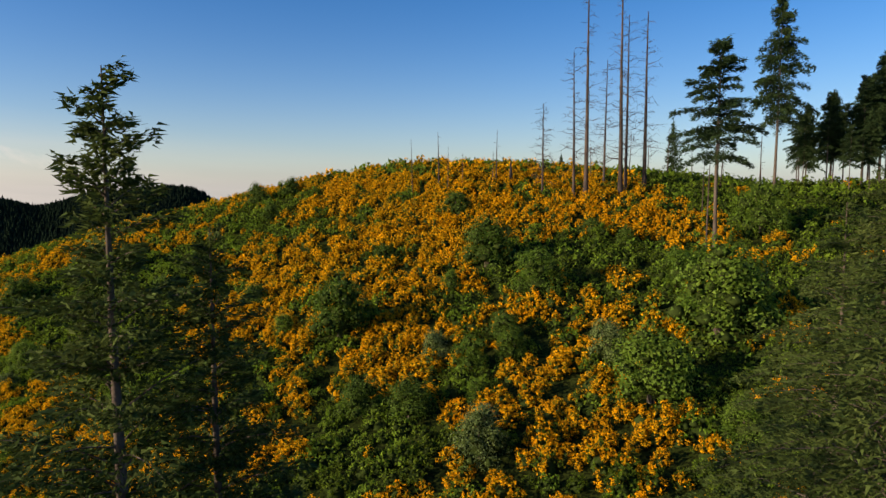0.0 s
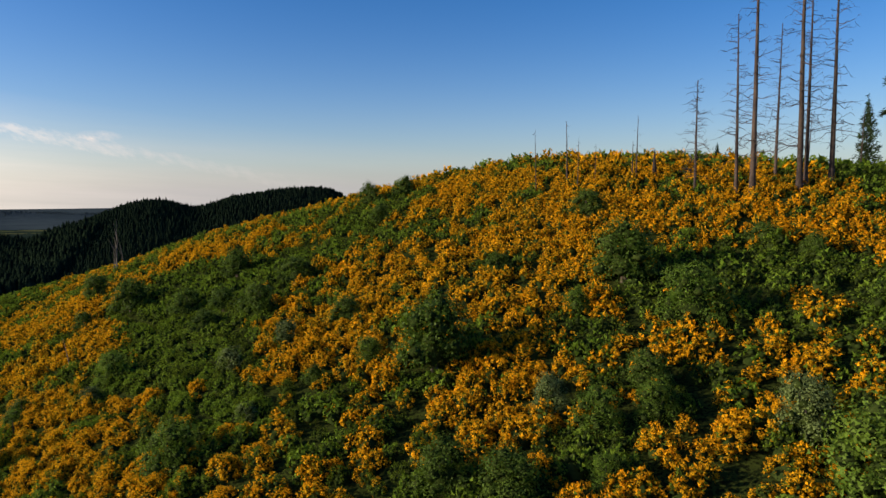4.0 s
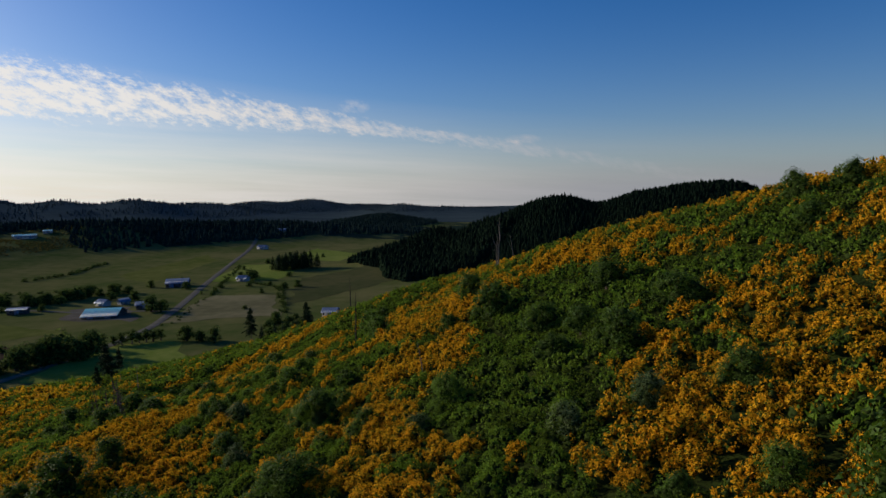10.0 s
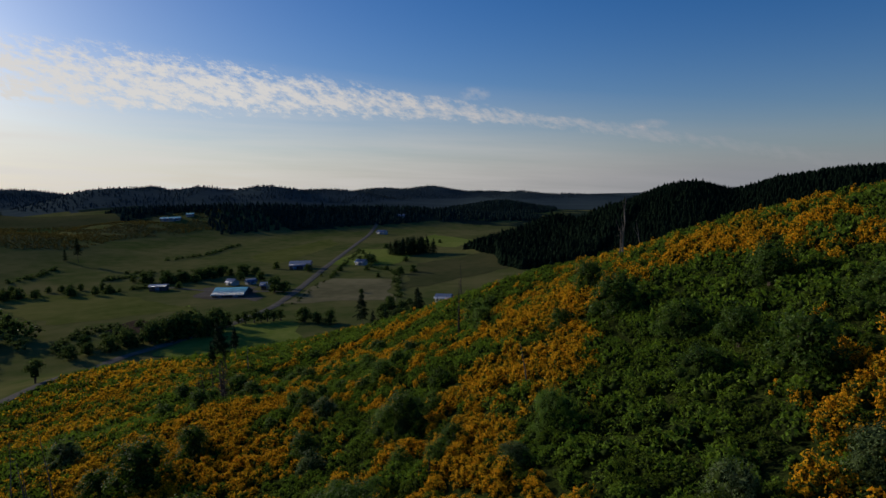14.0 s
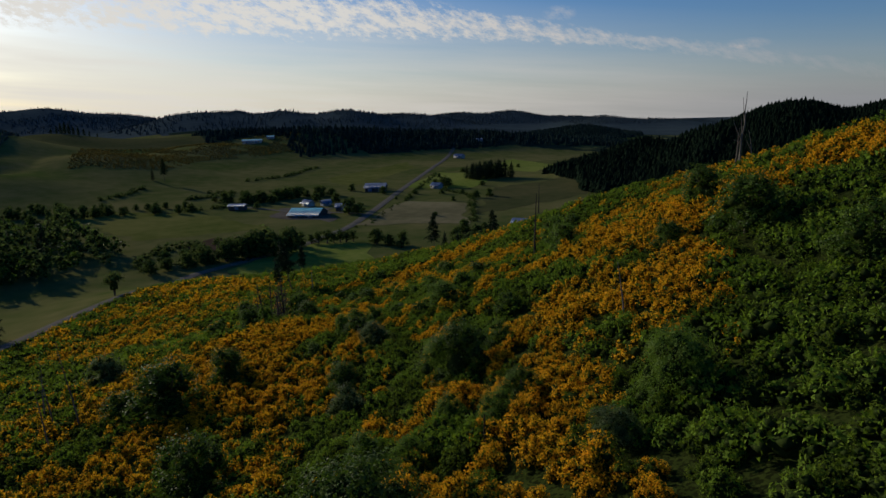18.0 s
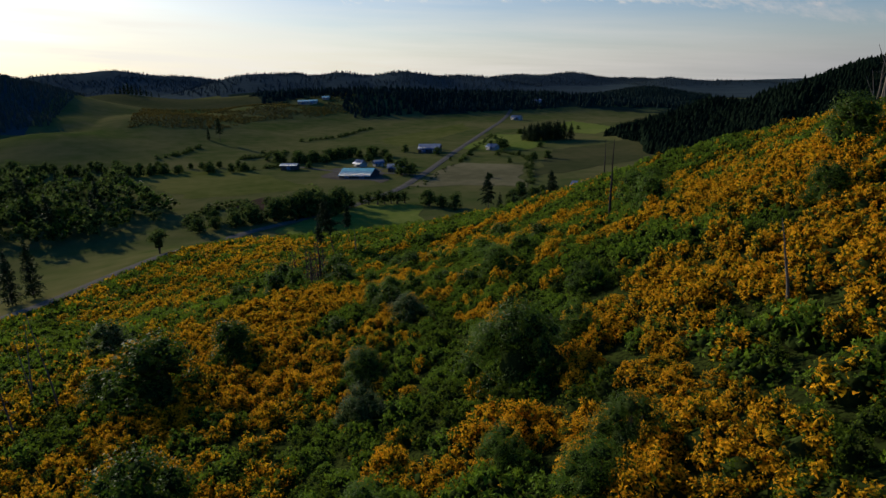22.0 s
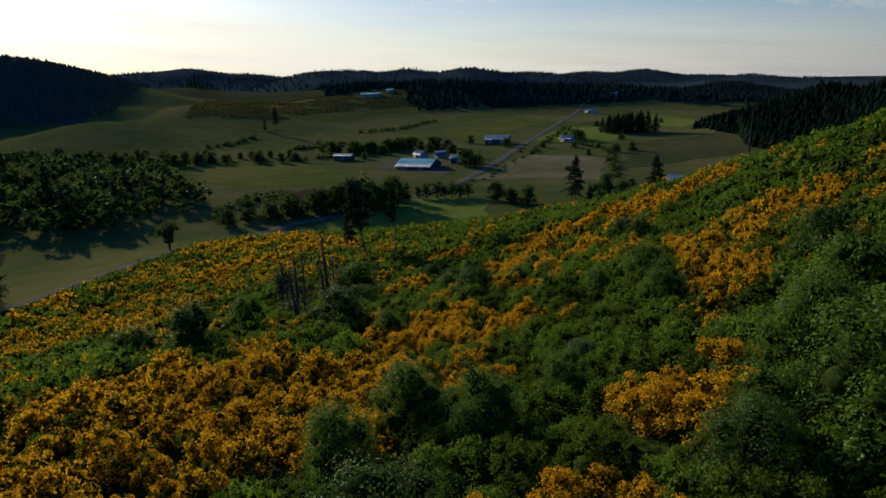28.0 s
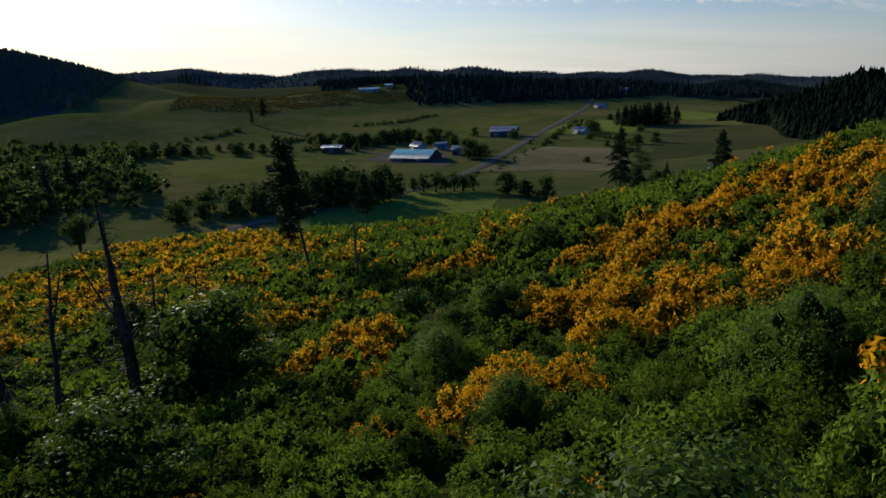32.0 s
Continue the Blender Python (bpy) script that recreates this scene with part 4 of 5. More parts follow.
def snag(x, y, h, r, seed, label, mat, limbs=8, lean=(0.0, 0.0), bent=0.02, limb_from=0.3, limb_len=1.2, fork=False, limb_r=0.012):
    """A dead tree: bare tapered trunk with the stubs of its branches."""
    rng = np.random.default_rng(seed)
    e = thing("snag", x, y, label, "dead tree", "dead trees", turn=rng.uniform(0, 360), lean=lean)
    line = trunk_line(rng, h, bent, 11)
    rad = r * (1 - 0.82 * np.linspace(0, 1, 11) ** 1.1)
    rad[0] *= 1.35
    mpart("trunk", *tube(line, rad, 8), mat, e, smooth=True)
    if fork:
        k = line[6]
        side = np.array([rng.uniform(-1, 1), rng.uniform(-1, 1), 2.2])
        pts = [k, k + side * 0.14 * h * 0.5, k + side * 0.14 * h + np.array([0, 0, 0.05 * h])]
        mpart("fork", *tube(pts, [rad[6] * 0.8, rad[6] * 0.5, 0.015], 6), mat, e, smooth=True)
    for i in range(limbs):
        z = h * (limb_from + (0.97 - limb_from) * (i + rng.random() * 0.8) / limbs)
        base = np.array([np.interp(z, line[:, 2], line[:, 0]), np.interp(z, line[:, 2], line[:, 1]), z])
        a = rng.uniform(0, 2 * math.pi)
        ln = limb_len * rng.uniform(0.45, 1.15) * (1.15 - z / h * 0.75)
        d = np.array([math.cos(a), math.sin(a), rng.uniform(-0.25, 0.35)])
        tip = base + d * ln + np.array([0, 0, rng.uniform(-0.25, 0.15) * ln])
        rr = max(limb_r, 0.16 * np.interp(z, line[:, 2], rad) + 0.008)
        kink = rng.normal(0, 0.13 * ln, (2, 3))
        v1, f1 = tube([base, base + d * ln * 0.35 + kink[0], base + d * ln * 0.7 + kink[1], tip], [rr, rr * 0.8, rr * 0.55, 0.006], 5)
        side = np.cross(d, [0, 0, 1.0]) * rng.choice([-1, 1])
        fork_at = base + d * ln * 0.35 + kink[0]
        v2, f2 = tube([fork_at, fork_at + d * ln * 0.2 + side * ln * 0.25 + np.array([0, 0, 0.15 * ln]), fork_at + d * ln * 0.25 + side * ln * 0.45], [rr * 0.6, rr * 0.4, 0.005], 4)
        mpart("branch", np.concatenate([v1, v2]), np.concatenate([f1, f2 + len(v1)]), mat, e)
    return e


def conifer_mesh(seed, h, r, bare, levels, sprig, tight=1.0, droop=0.25, gaps=0.0, taper=0.75, fluff=1.0):
    """Trunk, boughs and needles of a fir."""
    rng = np.random.default_rng(seed)
    line = trunk_line(rng, h, 0.012, 9)
    rad = 0.011 * h * (1 - np.linspace(0, 1, 9)) ** 0.9 + 0.006
    boughs, needles = [], []
    for i in range(levels):
        f = (i + rng.uniform(0, 0.6)) / levels
        z = h * (bare + (1 - bare) * f)
        L0 = r * ((1 - f) ** taper * 0.94 + 0.04)
        if f < 0.12:
            L0 *= 0.75
        for k in range(int(rng.integers(4, 7))):
            if rng.random() < gaps:
                continue
            a = k * 1.2 + i * 2.1 + rng.uniform(-0.3, 0.3)
            L = L0 * rng.uniform(0.5, 1.2)
            z = h * min(0.995, bare + (1 - bare) * f + rng.uniform(-0.5, 0.5) * (1 - bare) / levels * 1.6)
            lift = rng.uniform(-0.12, 0.12)
            d = np.array([math.cos(a), math.sin(a), 0.0])
            side = np.array([-d[1], d[0], 0.0])
            base = np.array([np.interp(z, line[:, 2], line[:, 0]), np.interp(z, line[:, 2], line[:, 1]), z])
            ss = np.linspace(0, 1, 4)
            pts = base + d * L * ss[:, None] + np.array([0, 0, 1.0]) * (L * ((0.22 + lift + 0.45 * f) * ss - (droop + 0.22) * ss ** 2))[:, None]
            boughs.append((*tube(pts, [0.008 + 0.006 * L, 0.006 + 0.004 * L, 0.005, 0.003], 3), 0))
            n = max(3, int(L / sprig * 3.4 * tight))
            s = rng.uniform(0.12, 1.03, n)
            lat = rng.uniform(-1, 1, n) * (0.34 * L * (1.05 - s) + 0.10 * L)
            c = base + d * (L * s)[:, None] + side * lat[:, None]
            c[:, 2] += L * ((0.22 + lift + 0.45 * f) * s - (droop + 0.22) * s ** 2) - np.abs(lat) * 0.15 + rng.normal(0, 0.6 * sprig * fluff, n)
            w = d * 0.9 + side * np.sign(lat)[:, None] * rng.uniform(0.2, 0.9, (n, 1))
            w = w + rng.normal(0, 0.38 * fluff, (n, 3))
            w /= np.linalg.norm(w, axis=1, keepdims=True)
            up = np.array([0, 0, 1.0]) + rng.normal(0, 0.9, (n, 3))
            u = np.cross(w, up)
            u /= np.linalg.norm(u, axis=1, keepdims=True)
            q = sprig * rng.uniform(0.7, 1.4, (n, 1))
            v = np.stack([c - w * q * 0.55 - u * q * 0.20, c - w * q * 0.40 + u * q * 0.22, c + w * q * 0.56 + rng.normal(0, 0.22, (n, 3)) * q], 1).reshape(-1, 3)
            needles.append((v, np.arange(n * 3).reshape(n, 3), 0))
    return tube(line, rad, 8), join(boughs)[:2], join(needles)[:2]


CONIFERS = {}


def conifer(x, y, h, form, label, group, seed=0, width=1.0, mat=None, lean=None):
    """A fir; those of one form share their meshes."""
    mat = mat or M_NEEDLE
    key = (form, mat.name)
    if key not in CONIFERS:
        args = {"feathery": (11, 20.0, 4.0, 0.36, 58, 0.085, 4.8, 0.06, 0.20, 0.95, 0.8), "layered": (12, 16.0, 3.9, 0.44, 15, 0.26, 8.0, 0.20, 0.10, 0.62, 0.7), "spire": (13, 16.0, 4.4, 0.36, 24, 0.26, 6.0, 0.26, 0.06, 0.75, 0.8),
                "spread": (17, 20.0, 5.2, 0.36, 40, 0.11, 4.4, 0.32, 0.40, 0.8, 1.0), "small": (15, 16.0, 4.1, 0.06, 20, 0.70, 2.6, 0.25, 0.0), "tuft": (16, 16.0, 3.6, 0.46, 13, 0.42, 6.5, 0.1, 0.15)}[form]
        CONIFERS[key] = conifer_mesh(*args) + (args[1],)
    trunk, boughs, needles, h0 = CONIFERS[key]
    e = thing("conifer", x, y, label, "conifer", group, turn=0.0 if lean else random.Random(seed).uniform(0, 360), lean=lean or (0.0, 0.0))
    k = h / h0
    for nm, data, m in (("trunk", trunk, M_BARK), ("branchwork", boughs, M_BARK), ("needles", needles, mat)):
        ck = key + (nm,)
        if ck not in CONIFERS:
            CONIFERS[ck] = mesh_np(nm, data[0], data[1], [m], smooth=nm == "trunk")
        ob = new(nm, CONIFERS[ck])
        ob.parent = e
        if nm != "trunk":
            tagged(ob, kind="stuff")
    e.scale = (k * width, k * width, k)
    return e


LEAFY = {}


def leafy_mesh(seed, lobes, per, size, spread, low, stems, skirt=False):
    """Stems and crown of a broadleaved shrub or tree, one unit high."""
    rng = np.random.default_rng(seed)
    wood, crown = [], []
    for i in range(lobes):
        a, q = i * 2.4 + rng.uniform(-0.4, 0.4), math.sqrt((i + 0.3) / lobes)
        zc = low + (0.80 - low) * (1 - 0.75 * q * q) * rng.uniform(0.75, 1.12)
        if skirt and q > 0.72:
            zc *= rng.uniform(0.3, 0.9)
        c = np.array([math.cos(a) * q * spread, math.sin(a) * q * spread, zc]) + rng.normal(0, 0.04, 3)
        rr = 0.22 * rng.uniform(0.62, 1.2) * (0.6 + spread)
        d = dome(rng, per, 0.75)
        p = c + d * rr * rng.uniform(0.75, 1.15, (per, 1)) * np.array([1, 1, 0.9])
        p[:, 2] = np.maximum(p[:, 2], 0.03)
        crown.append((*blades(rng, p, size, d, 0.30), 0))
        # lump in the shade-dark twig colour inside each lobe
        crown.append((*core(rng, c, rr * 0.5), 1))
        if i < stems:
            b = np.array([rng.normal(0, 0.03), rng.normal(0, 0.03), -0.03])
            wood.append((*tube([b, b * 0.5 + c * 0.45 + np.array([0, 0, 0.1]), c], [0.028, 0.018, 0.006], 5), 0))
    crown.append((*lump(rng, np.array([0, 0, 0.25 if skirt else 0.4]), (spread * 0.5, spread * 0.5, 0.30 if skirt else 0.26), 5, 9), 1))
    return join(wood)[:2], join(crown)


LEAF_FORMS = {"close": (36, 28, 420, 0.020, 0.42, 0.12, 7), "close_b": (37, 30, 400, 0.020, 0.50, 0.08, 8),
              "fine": (31, 28, 190, 0.030, 0.42, 0.12, 7), "fine_b": (32, 30, 180, 0.030, 0.50, 0.08, 8), "fine_c": (33, 26, 200, 0.030, 0.36, 0.16, 6),
              "shrub": (21, 30, 150, 0.034, 0.42, 0.14, 6), "shrub_b": (22, 32, 140, 0.034, 0.50, 0.10, 7), "shrub_c": (23, 27, 155, 0.034, 0.36, 0.18, 5),
              "tree": (24, 22, 46, 0.065, 0.36, 0.10, 6), "tree_b": (25, 20, 48, 0.065, 0.32, 0.06, 5), "standard": (29, 18, 60, 0.060, 0.42, 0.52, 4), "slim": (26, 14, 40, 0.065, 0.16, 0.05, 3), "round": (27, 16, 46, 0.075, 0.44, 0.06, 5), "bush": (28, 11, 26, 0.10, 0.44, 0.06, 3)}


def leafy(name, x, y, h, form, mat, label, category, group, seed=0, width=1.0):
    if name == "shrub" and x < -30 and nearness(np.array([x]), np.array([y]))[0] < 9:
        form = ("close", "close_b")[seed % 2]
    e = thing(name, x, y, label, category, group, turn=random.Random(seed).uniform(0, 360))
    if form not in LEAFY:
        LEAFY[form] = leafy_mesh(*LEAF_FORMS[form], skirt=form not in ("slim", "standard"))
    for nm, data, m in (("woody_base" if "shrub" in name else "trunk", LEAFY[form][0], M_BARK), ("crown", LEAFY[form][1], mat)):
        key = (form, nm, m.name)
        if key not in LEAFY:
            LEAFY[key] = mesh_np(nm, data[0], data[1], [m, M_SHADED_TWIG], data[2] if len(data) > 2 else None)
        ob = new(nm, LEAFY[key])
        ob.parent = e
        tagged(ob, kind="stuff")
    k = random.Random(seed + 7)
    e.scale = (h * width * k.uniform(0.85, 1.15), h * width * k.uniform(0.85, 1.15), h)
    return e


# ---- trees close to the start of the flight ----
conifer(-3.9, 7.2, 63.35 - land1(-3.9, 7.2), "feathery", "young green fir with thin feathery boughs on the slope", "firs beside the slope", 1, 1.0, M_FIR_NEAR)
conifer(-3.1, 8.4, 61.5 - land1(-3.1, 8.4), "feathery", "slender young fir standing among the broom", "firs beside the slope", 2, 1.0, M_FIR_NEAR)
conifer(6.9, 9.6, 61.9 - land1(6.9, 9.6), "spread", "dense young fir with long drooping boughs", "firs beside the slope", 3, 1.1, M_FIR_NEAR)
conifer(8.8, 12.5, 62.3 - land1(8.8, 12.5), "spread", "thin young fir with open boughs", "firs beside the slope", 4, 1.2, M_FIR_NEAR)
for i, (x, y, top) in enumerate([(10.2, 16.5, 61.6), (13.6, 20.0, 62.8)]):
    conifer(x, y, max(2.5, top - land1(x, y)), "spread", "olive green young fir with spreading boughs", "firs beside the slope", 10 + i, 1.1, M_FIR_NEAR)
conifer(25.0, 59.4, 18.9, "layered", "tall fir with a bare trunk and layered boughs", "tall firs on the crest", 5)
conifer(41.3, 81.0, 23.8, "spire", "tall dark fir with a long bare trunk", "tall firs on the crest", 6, 0.72)
conifer(33.5, 95.0, 8.5, "small", "small dark fir on the skyline", "tall firs on the crest", 7, 0.8)
conifer(18.0, 99.0, 2.4, "small", "tiny young fir on the skyline", "tall firs on the crest", 8)
for i, (x, y, top) in enumerate([(47, 85, 71), (49.5, 84, 73.5), (51.5, 86, 72), (54, 84, 76), (57, 85, 79), (53, 95, 73), (56, 94, 75.5), (59, 96, 74), (62, 95, 78), (65, 97, 81), (58, 104, 75), (63, 106, 77), (67, 104, 79), (50, 92, 72), (60, 82, 80), (47.5, 76, 69), (50.5, 77, 71), (53, 78, 73)]):
    conifer(x, y, top - land1(x, y), ("spire", "layered")[i % 2], "dark fir in a stand with bare lower trunks", "stand of firs", 20 + i, 0.8)

# ---- burnt and dead trees ----
for i, (x, y, h, r) in enumerate([(16.2, 80.4, 17.5, 0.16), (17.4, 79.1, 25.5, 0.24), (21.0, 84.9, 16.0, 0.15), (21.6, 79.1, 26.5, 0.25), (22.9, 81.5, 21.5, 0.18), (25.4, 82.0, 21.8, 0.22), (12.4, 81.0, 11.5, 0.14)]):
    snag(x, y, h, r * 1.2, 500 + i, "tall burnt conifer trunk with short bare branches", M_SCORCH, 58, (random.Random(i).uniform(-0.8, 0.8), 0.3), 0.008, 0.16, 2.9, False, 0.030)
for i, (x, y, h, r) in enumerate([(-4.1, 88, 7.6, 0.07), (-0.5, 88, 7.9, 0.12), (0.7, 89, 5.7, 0.07), (2.7, 90, 4.4, 0.08), (7.2, 88, 7.4, 0.10), (6.8, 88.4, 4.6, 0.10), (26, 91, 6.0, 0.09), (29, 92, 5.2, 0.08), (31, 90, 7.0, 0.09),
                                  (36, 94, 5.5, 0.09), (38, 90, 6.5, 0.1), (41, 95, 5.0, 0.08), (44, 90, 6.0, 0.09), (47, 86, 7.5, 0.1), (35, 82, 6.5, 0.08), (32, 76, 7.0, 0.09), (38, 78, 8.0, 0.1), (28, 70, 6.0, 0.07), (24.5, 60.0, 9.0, 0.1), (20, 88, 4.5, 0.08), (14, 90, 3.2, 0.07)]):
    snag(x, y, h, r, 530 + i, "thin dead trunk standing on the skyline", M_SCORCH, 5, (random.Random(i + 9).uniform(-3, 3), random.Random(i).uniform(-2, 2)), 0.01, 0.4, 1.1, False, 0.022)
snag(9.2, 88, 3.4, 0.32, 560, "short black burnt stump", M_CHAR, 0)
snag(-90.0, 87.3, 8.6, 0.17, 561, "charred leaning trunk standing in the broom", M_CHAR, 5, (2.5, -2.0), 0.03, 0.35, 0.9)
snag(-175.0, 146.0, 12.8, 0.24, 564, "tall dark dead trunk on the far shoulder of the hill", M_CHAR, 5, (0.5, -0.8), 0.01, 0.5, 0.8)
snag(-50.2, 66.6, 3.4, 0.07, 562, "thin bleached dead stem leaning over the broom", M_DEAD, 4, (6, 8), 0.04, 0.3, 0.5)
snag(-44.6, 54.1, 1.8, 0.10, 563, "short charred stump among the leaves", M_CHAR, 0)
for i, (x, y, h, lx, ly) in enumerate([(-76.8, 107.3, 9.5, 4, -6), (-76.2, 107.0, 6.5, -3, 5), (-77.6, 107.8, 5.5, -4, -2), (-101, 141, 9.0, 5, -12)]):
    snag(x, y, h, 0.14, 570 + i, "bleached forked dead tree on the shoulder of the hill", M_DEAD, 4, (lx, ly), 0.05, 0.5, 1.0, True)
for i, (x, y, h) in enumerate([(-88.5, 35.0, 9.0), (-92.3, 32.5, 6.0), (-84.0, 33.0, 6.5), (-98.0, 31.0, 7.0)]):
    snag(x, y, h, 0.09, 580 + i, "thin grey dead tree leaning on the lower slope", M_DEAD, 8, (random.Random(i).uniform(-7, 7), random.Random(i + 5).uniform(-7, 7)), 0.03, 0.3, 0.8)
for i, (x, y, h, r, lx, ly) in enumerate([(-139.3, 65.1, 9.2, 0.24, 2, -2), (-139.8, 64.7, 8.0, 0.15, 4, 1), (-140.4, 65.6, 6.4, 0.12, -3, 3), (-127.0, 61.6, 6.3, 0.19, 2, -1), (-124.8, 61.3, 5.2, 0.15, 9, -2), (-137.8, 61.3, 8.4, 0.16, 8, -2), (-137.4, 62.6, 7.6, 0.14, 12, -3), (-138.4, 60.6, 6.0, 0.11, -2, 3), (-146.0, 66.6, 6.2, 0.10, 5, 2), (-128.6, 62.2, 3.8, 0.09, -4, 3)]):
    snag(x, y, h, r, 600 + i, "gnarled grey-brown dead tree with thin bare limbs", M_SCORCH, 34, (lx, ly), 0.05, 0.22, 1.7, True, 0.028)
snag(-167.4, 77.7, 6.5, 0.16, 620, "broken dead trunk at the edge of the meadow", M_DEAD, 3, (0, 2), 0.02, 0.5, 0.8)
conifer(-172.0, 74.0, 13.2, "tuft", "wind-bent pine with a tufted crown", "pines above the meadow", 31, 1.0, lean=(9.0, -2.0))
conifer(-180.6, 73.0, 8.2, "tuft", "small thin pine with a sparse crown", "pines above the meadow", 32, 0.8, lean=(6.0, -2.0))
conifer(-200.0, 83.4, 10.5, "tuft", "straight pine with a long bare trunk", "pines above the meadow", 33, 0.75)
leafy("tree", -250.0, 34.0, 8.2, "standard", M_CROWN, "dark round-topped tree beside the gravel road", "tree", "", 41, 0.8)
conifer(-212.5, 6.5, 15.5, "small", "dark fir beside the gravel road", "firs beside the road", 42, 0.8)
conifer(-209.0, 2.5, 13.5, "small", "dark fir beside the gravel road", "firs beside the road", 43, 0.9)
for i, (x, y, h) in enumerate([(-218, 133, 14.5), (-222, 139, 9), (-225, 160, 21), (-226, 150, 11), (-231, 166, 12), (-214, 140, 7), (-230, 176, 14), (-238, 183, 11), (-219, 147, 8)]):
    conifer(x, y, h, ("spire", "small")[i % 2], "dark fir at the foot of the slope", "firs at the foot of the slope", 50 + i, 0.85)

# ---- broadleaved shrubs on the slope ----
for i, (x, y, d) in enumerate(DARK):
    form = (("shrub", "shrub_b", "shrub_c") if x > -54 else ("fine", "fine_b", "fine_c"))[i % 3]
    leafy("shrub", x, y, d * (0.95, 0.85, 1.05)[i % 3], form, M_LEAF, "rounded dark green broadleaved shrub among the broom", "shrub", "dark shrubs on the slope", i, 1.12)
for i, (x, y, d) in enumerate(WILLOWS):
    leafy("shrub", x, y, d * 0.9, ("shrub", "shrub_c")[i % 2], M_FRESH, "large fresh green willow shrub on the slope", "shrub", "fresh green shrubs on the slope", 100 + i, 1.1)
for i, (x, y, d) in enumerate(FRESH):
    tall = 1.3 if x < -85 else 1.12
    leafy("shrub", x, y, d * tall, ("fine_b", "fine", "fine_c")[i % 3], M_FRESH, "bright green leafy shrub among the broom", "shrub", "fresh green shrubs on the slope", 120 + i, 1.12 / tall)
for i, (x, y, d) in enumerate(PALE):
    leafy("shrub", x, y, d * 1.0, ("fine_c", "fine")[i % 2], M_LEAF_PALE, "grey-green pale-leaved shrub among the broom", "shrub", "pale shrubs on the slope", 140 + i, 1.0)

# ---- trees and hedges of the valley ----
for i, (x, y, h) in enumerate([(-302, 52, 6), (-302, 60, 8), (-304, 67, 9), (-306, 76, 11), (-307, 84, 12.5), (-308, 92, 14.5), (-311, 104, 13), (-316, 96, 12), (-312, 78, 10), (-305, 144, 8.5), (-293, 152, 8.5), (-299, 148, 6.5), (-298, 46, 7), (-310, 60, 8), (-311, 68, 9), (-313, 88, 12), (-305, 99, 11), (-318, 110, 9), (-314, 52, 7), (-320, 66, 8), (-322, 84, 9)]):
    leafy("tree", x, y, h, ("tree", "tree_b", "round")[i % 3], M_CROWN, "leafy green tree beside the valley road", "tree", "trees along the road", 200 + i, 1.0)
for i, (x, y, h) in enumerate([(-320, 120, 7), (-319, 124, 7.5), (-318, 127, 6), (-318, 130, 7), (-317, 133, 6.2), (-316, 136, 6.5), (-322, 117, 5.5)]):
    leafy("tree", x, y, h, "slim", M_CROWN, "slim upright tree in a row by the road", "tree", "row of slim trees", 220 + i, 1.25)
for i, (x, y, h) in enumerate([(-484, 119, 7.5), (-490, 127, 9), (-493, 137, 10), (-495, 145, 10.5), (-502, 154, 9.5), (-490, 167, 10.5), (-456, 170, 8), (-400, 161, 11), (-409, 172, 6.5), (-460, 117, 5), (-467, 69, 7), (-472, 58, 5), (-486, 112, 6.5), (-478, 132, 7), (-398, 166, 8), (-440, 176, 6), (-470, 160, 7), (-512, 200, 7), (-516, 226, 6), (-480, 214, 7)]):
    leafy("tree", x, y, h, ("round", "tree", "tree_b")[i % 3], M_CROWN, "dark green tree round the farm buildings", "tree", "trees round the farm", 240 + i, 1.0)
for i, (x, y, h) in enumerate([(-516, -60, 10), (-499, -46, 9.5), (-508, -41, 9), (-495, -26, 9.5), (-485, -16, 8), (-483, -4, 8), (-484, 2, 8.5), (-477, 15, 10), (-486, 21, 8.5), (-486, 29, 8), (-492, 52, 6), (-480, -30, 8), (-470, -12, 7), (-468, 6, 7.5), (-500, -8, 8)]):
    leafy("tree", x, y, h, ("round", "tree", "slim")[i % 3], M_CROWN, "scattered round tree in the pasture", "tree", "scattered pasture trees", 270 + i, 1.0)
for i, (x, y, h) in enumerate([(-523, 321, 14), (-523, 331, 15), (-522, 340, 16), (-531, 320, 14), (-532, 336, 15), (-531, 346, 15), (-540, 325, 13), (-540, 336, 14), (-534, 315, 12), (-527, 316, 14), (-520, 317, 14.5), (-519, 326, 15.5), (-518, 335, 15.5), (-517, 344, 16.5), (-514, 349, 14), (-528, 325, 15), (-527, 335, 16), (-526, 345, 15), (-536, 330, 14), (-536, 342, 15)]):
    conifer(x, y, h, "small", "dark conifer in a square shelter wood", "shelter wood", 300 + i, 1.25)
for i, (x, y, h) in enumerate([(-490, 271, 10), (-508, 271, 6), (-497, 278, 7), (-444, 263, 4), (-463, 233, 4.5), (-446, 211, 3), (-418, 260, 6.3), (-420, 272, 6.4), (-535, 410, 7), (-609, 417, 5), (-363, 202, 3), (-414, 240, 4), (-452, 250, 5), (-560, 300, 5), (-590, 340, 6), (-650, 400, 6), (-480, 300, 5)]):
    leafy("tree", x, y, h, ("round", "tree_b")[i % 2], M_CROWN, "small dark tree in the fields", "tree", "field trees", 320 + i, 1.1)
pick = random.Random(61)
for i in range(34):
    f = i / 33
    x, y = -520 + 40 * f + pick.uniform(-16, 16), -85 + 160 * f + pick.uniform(-5, 5)
    leafy("tree", x, y, pick.uniform(4, 9.5), ("round", "tree", "tree_b")[i % 3], M_CROWN, "dark leafy tree in a belt across the pasture", "tree", "belt of pasture trees", 400 + i, 1.0)
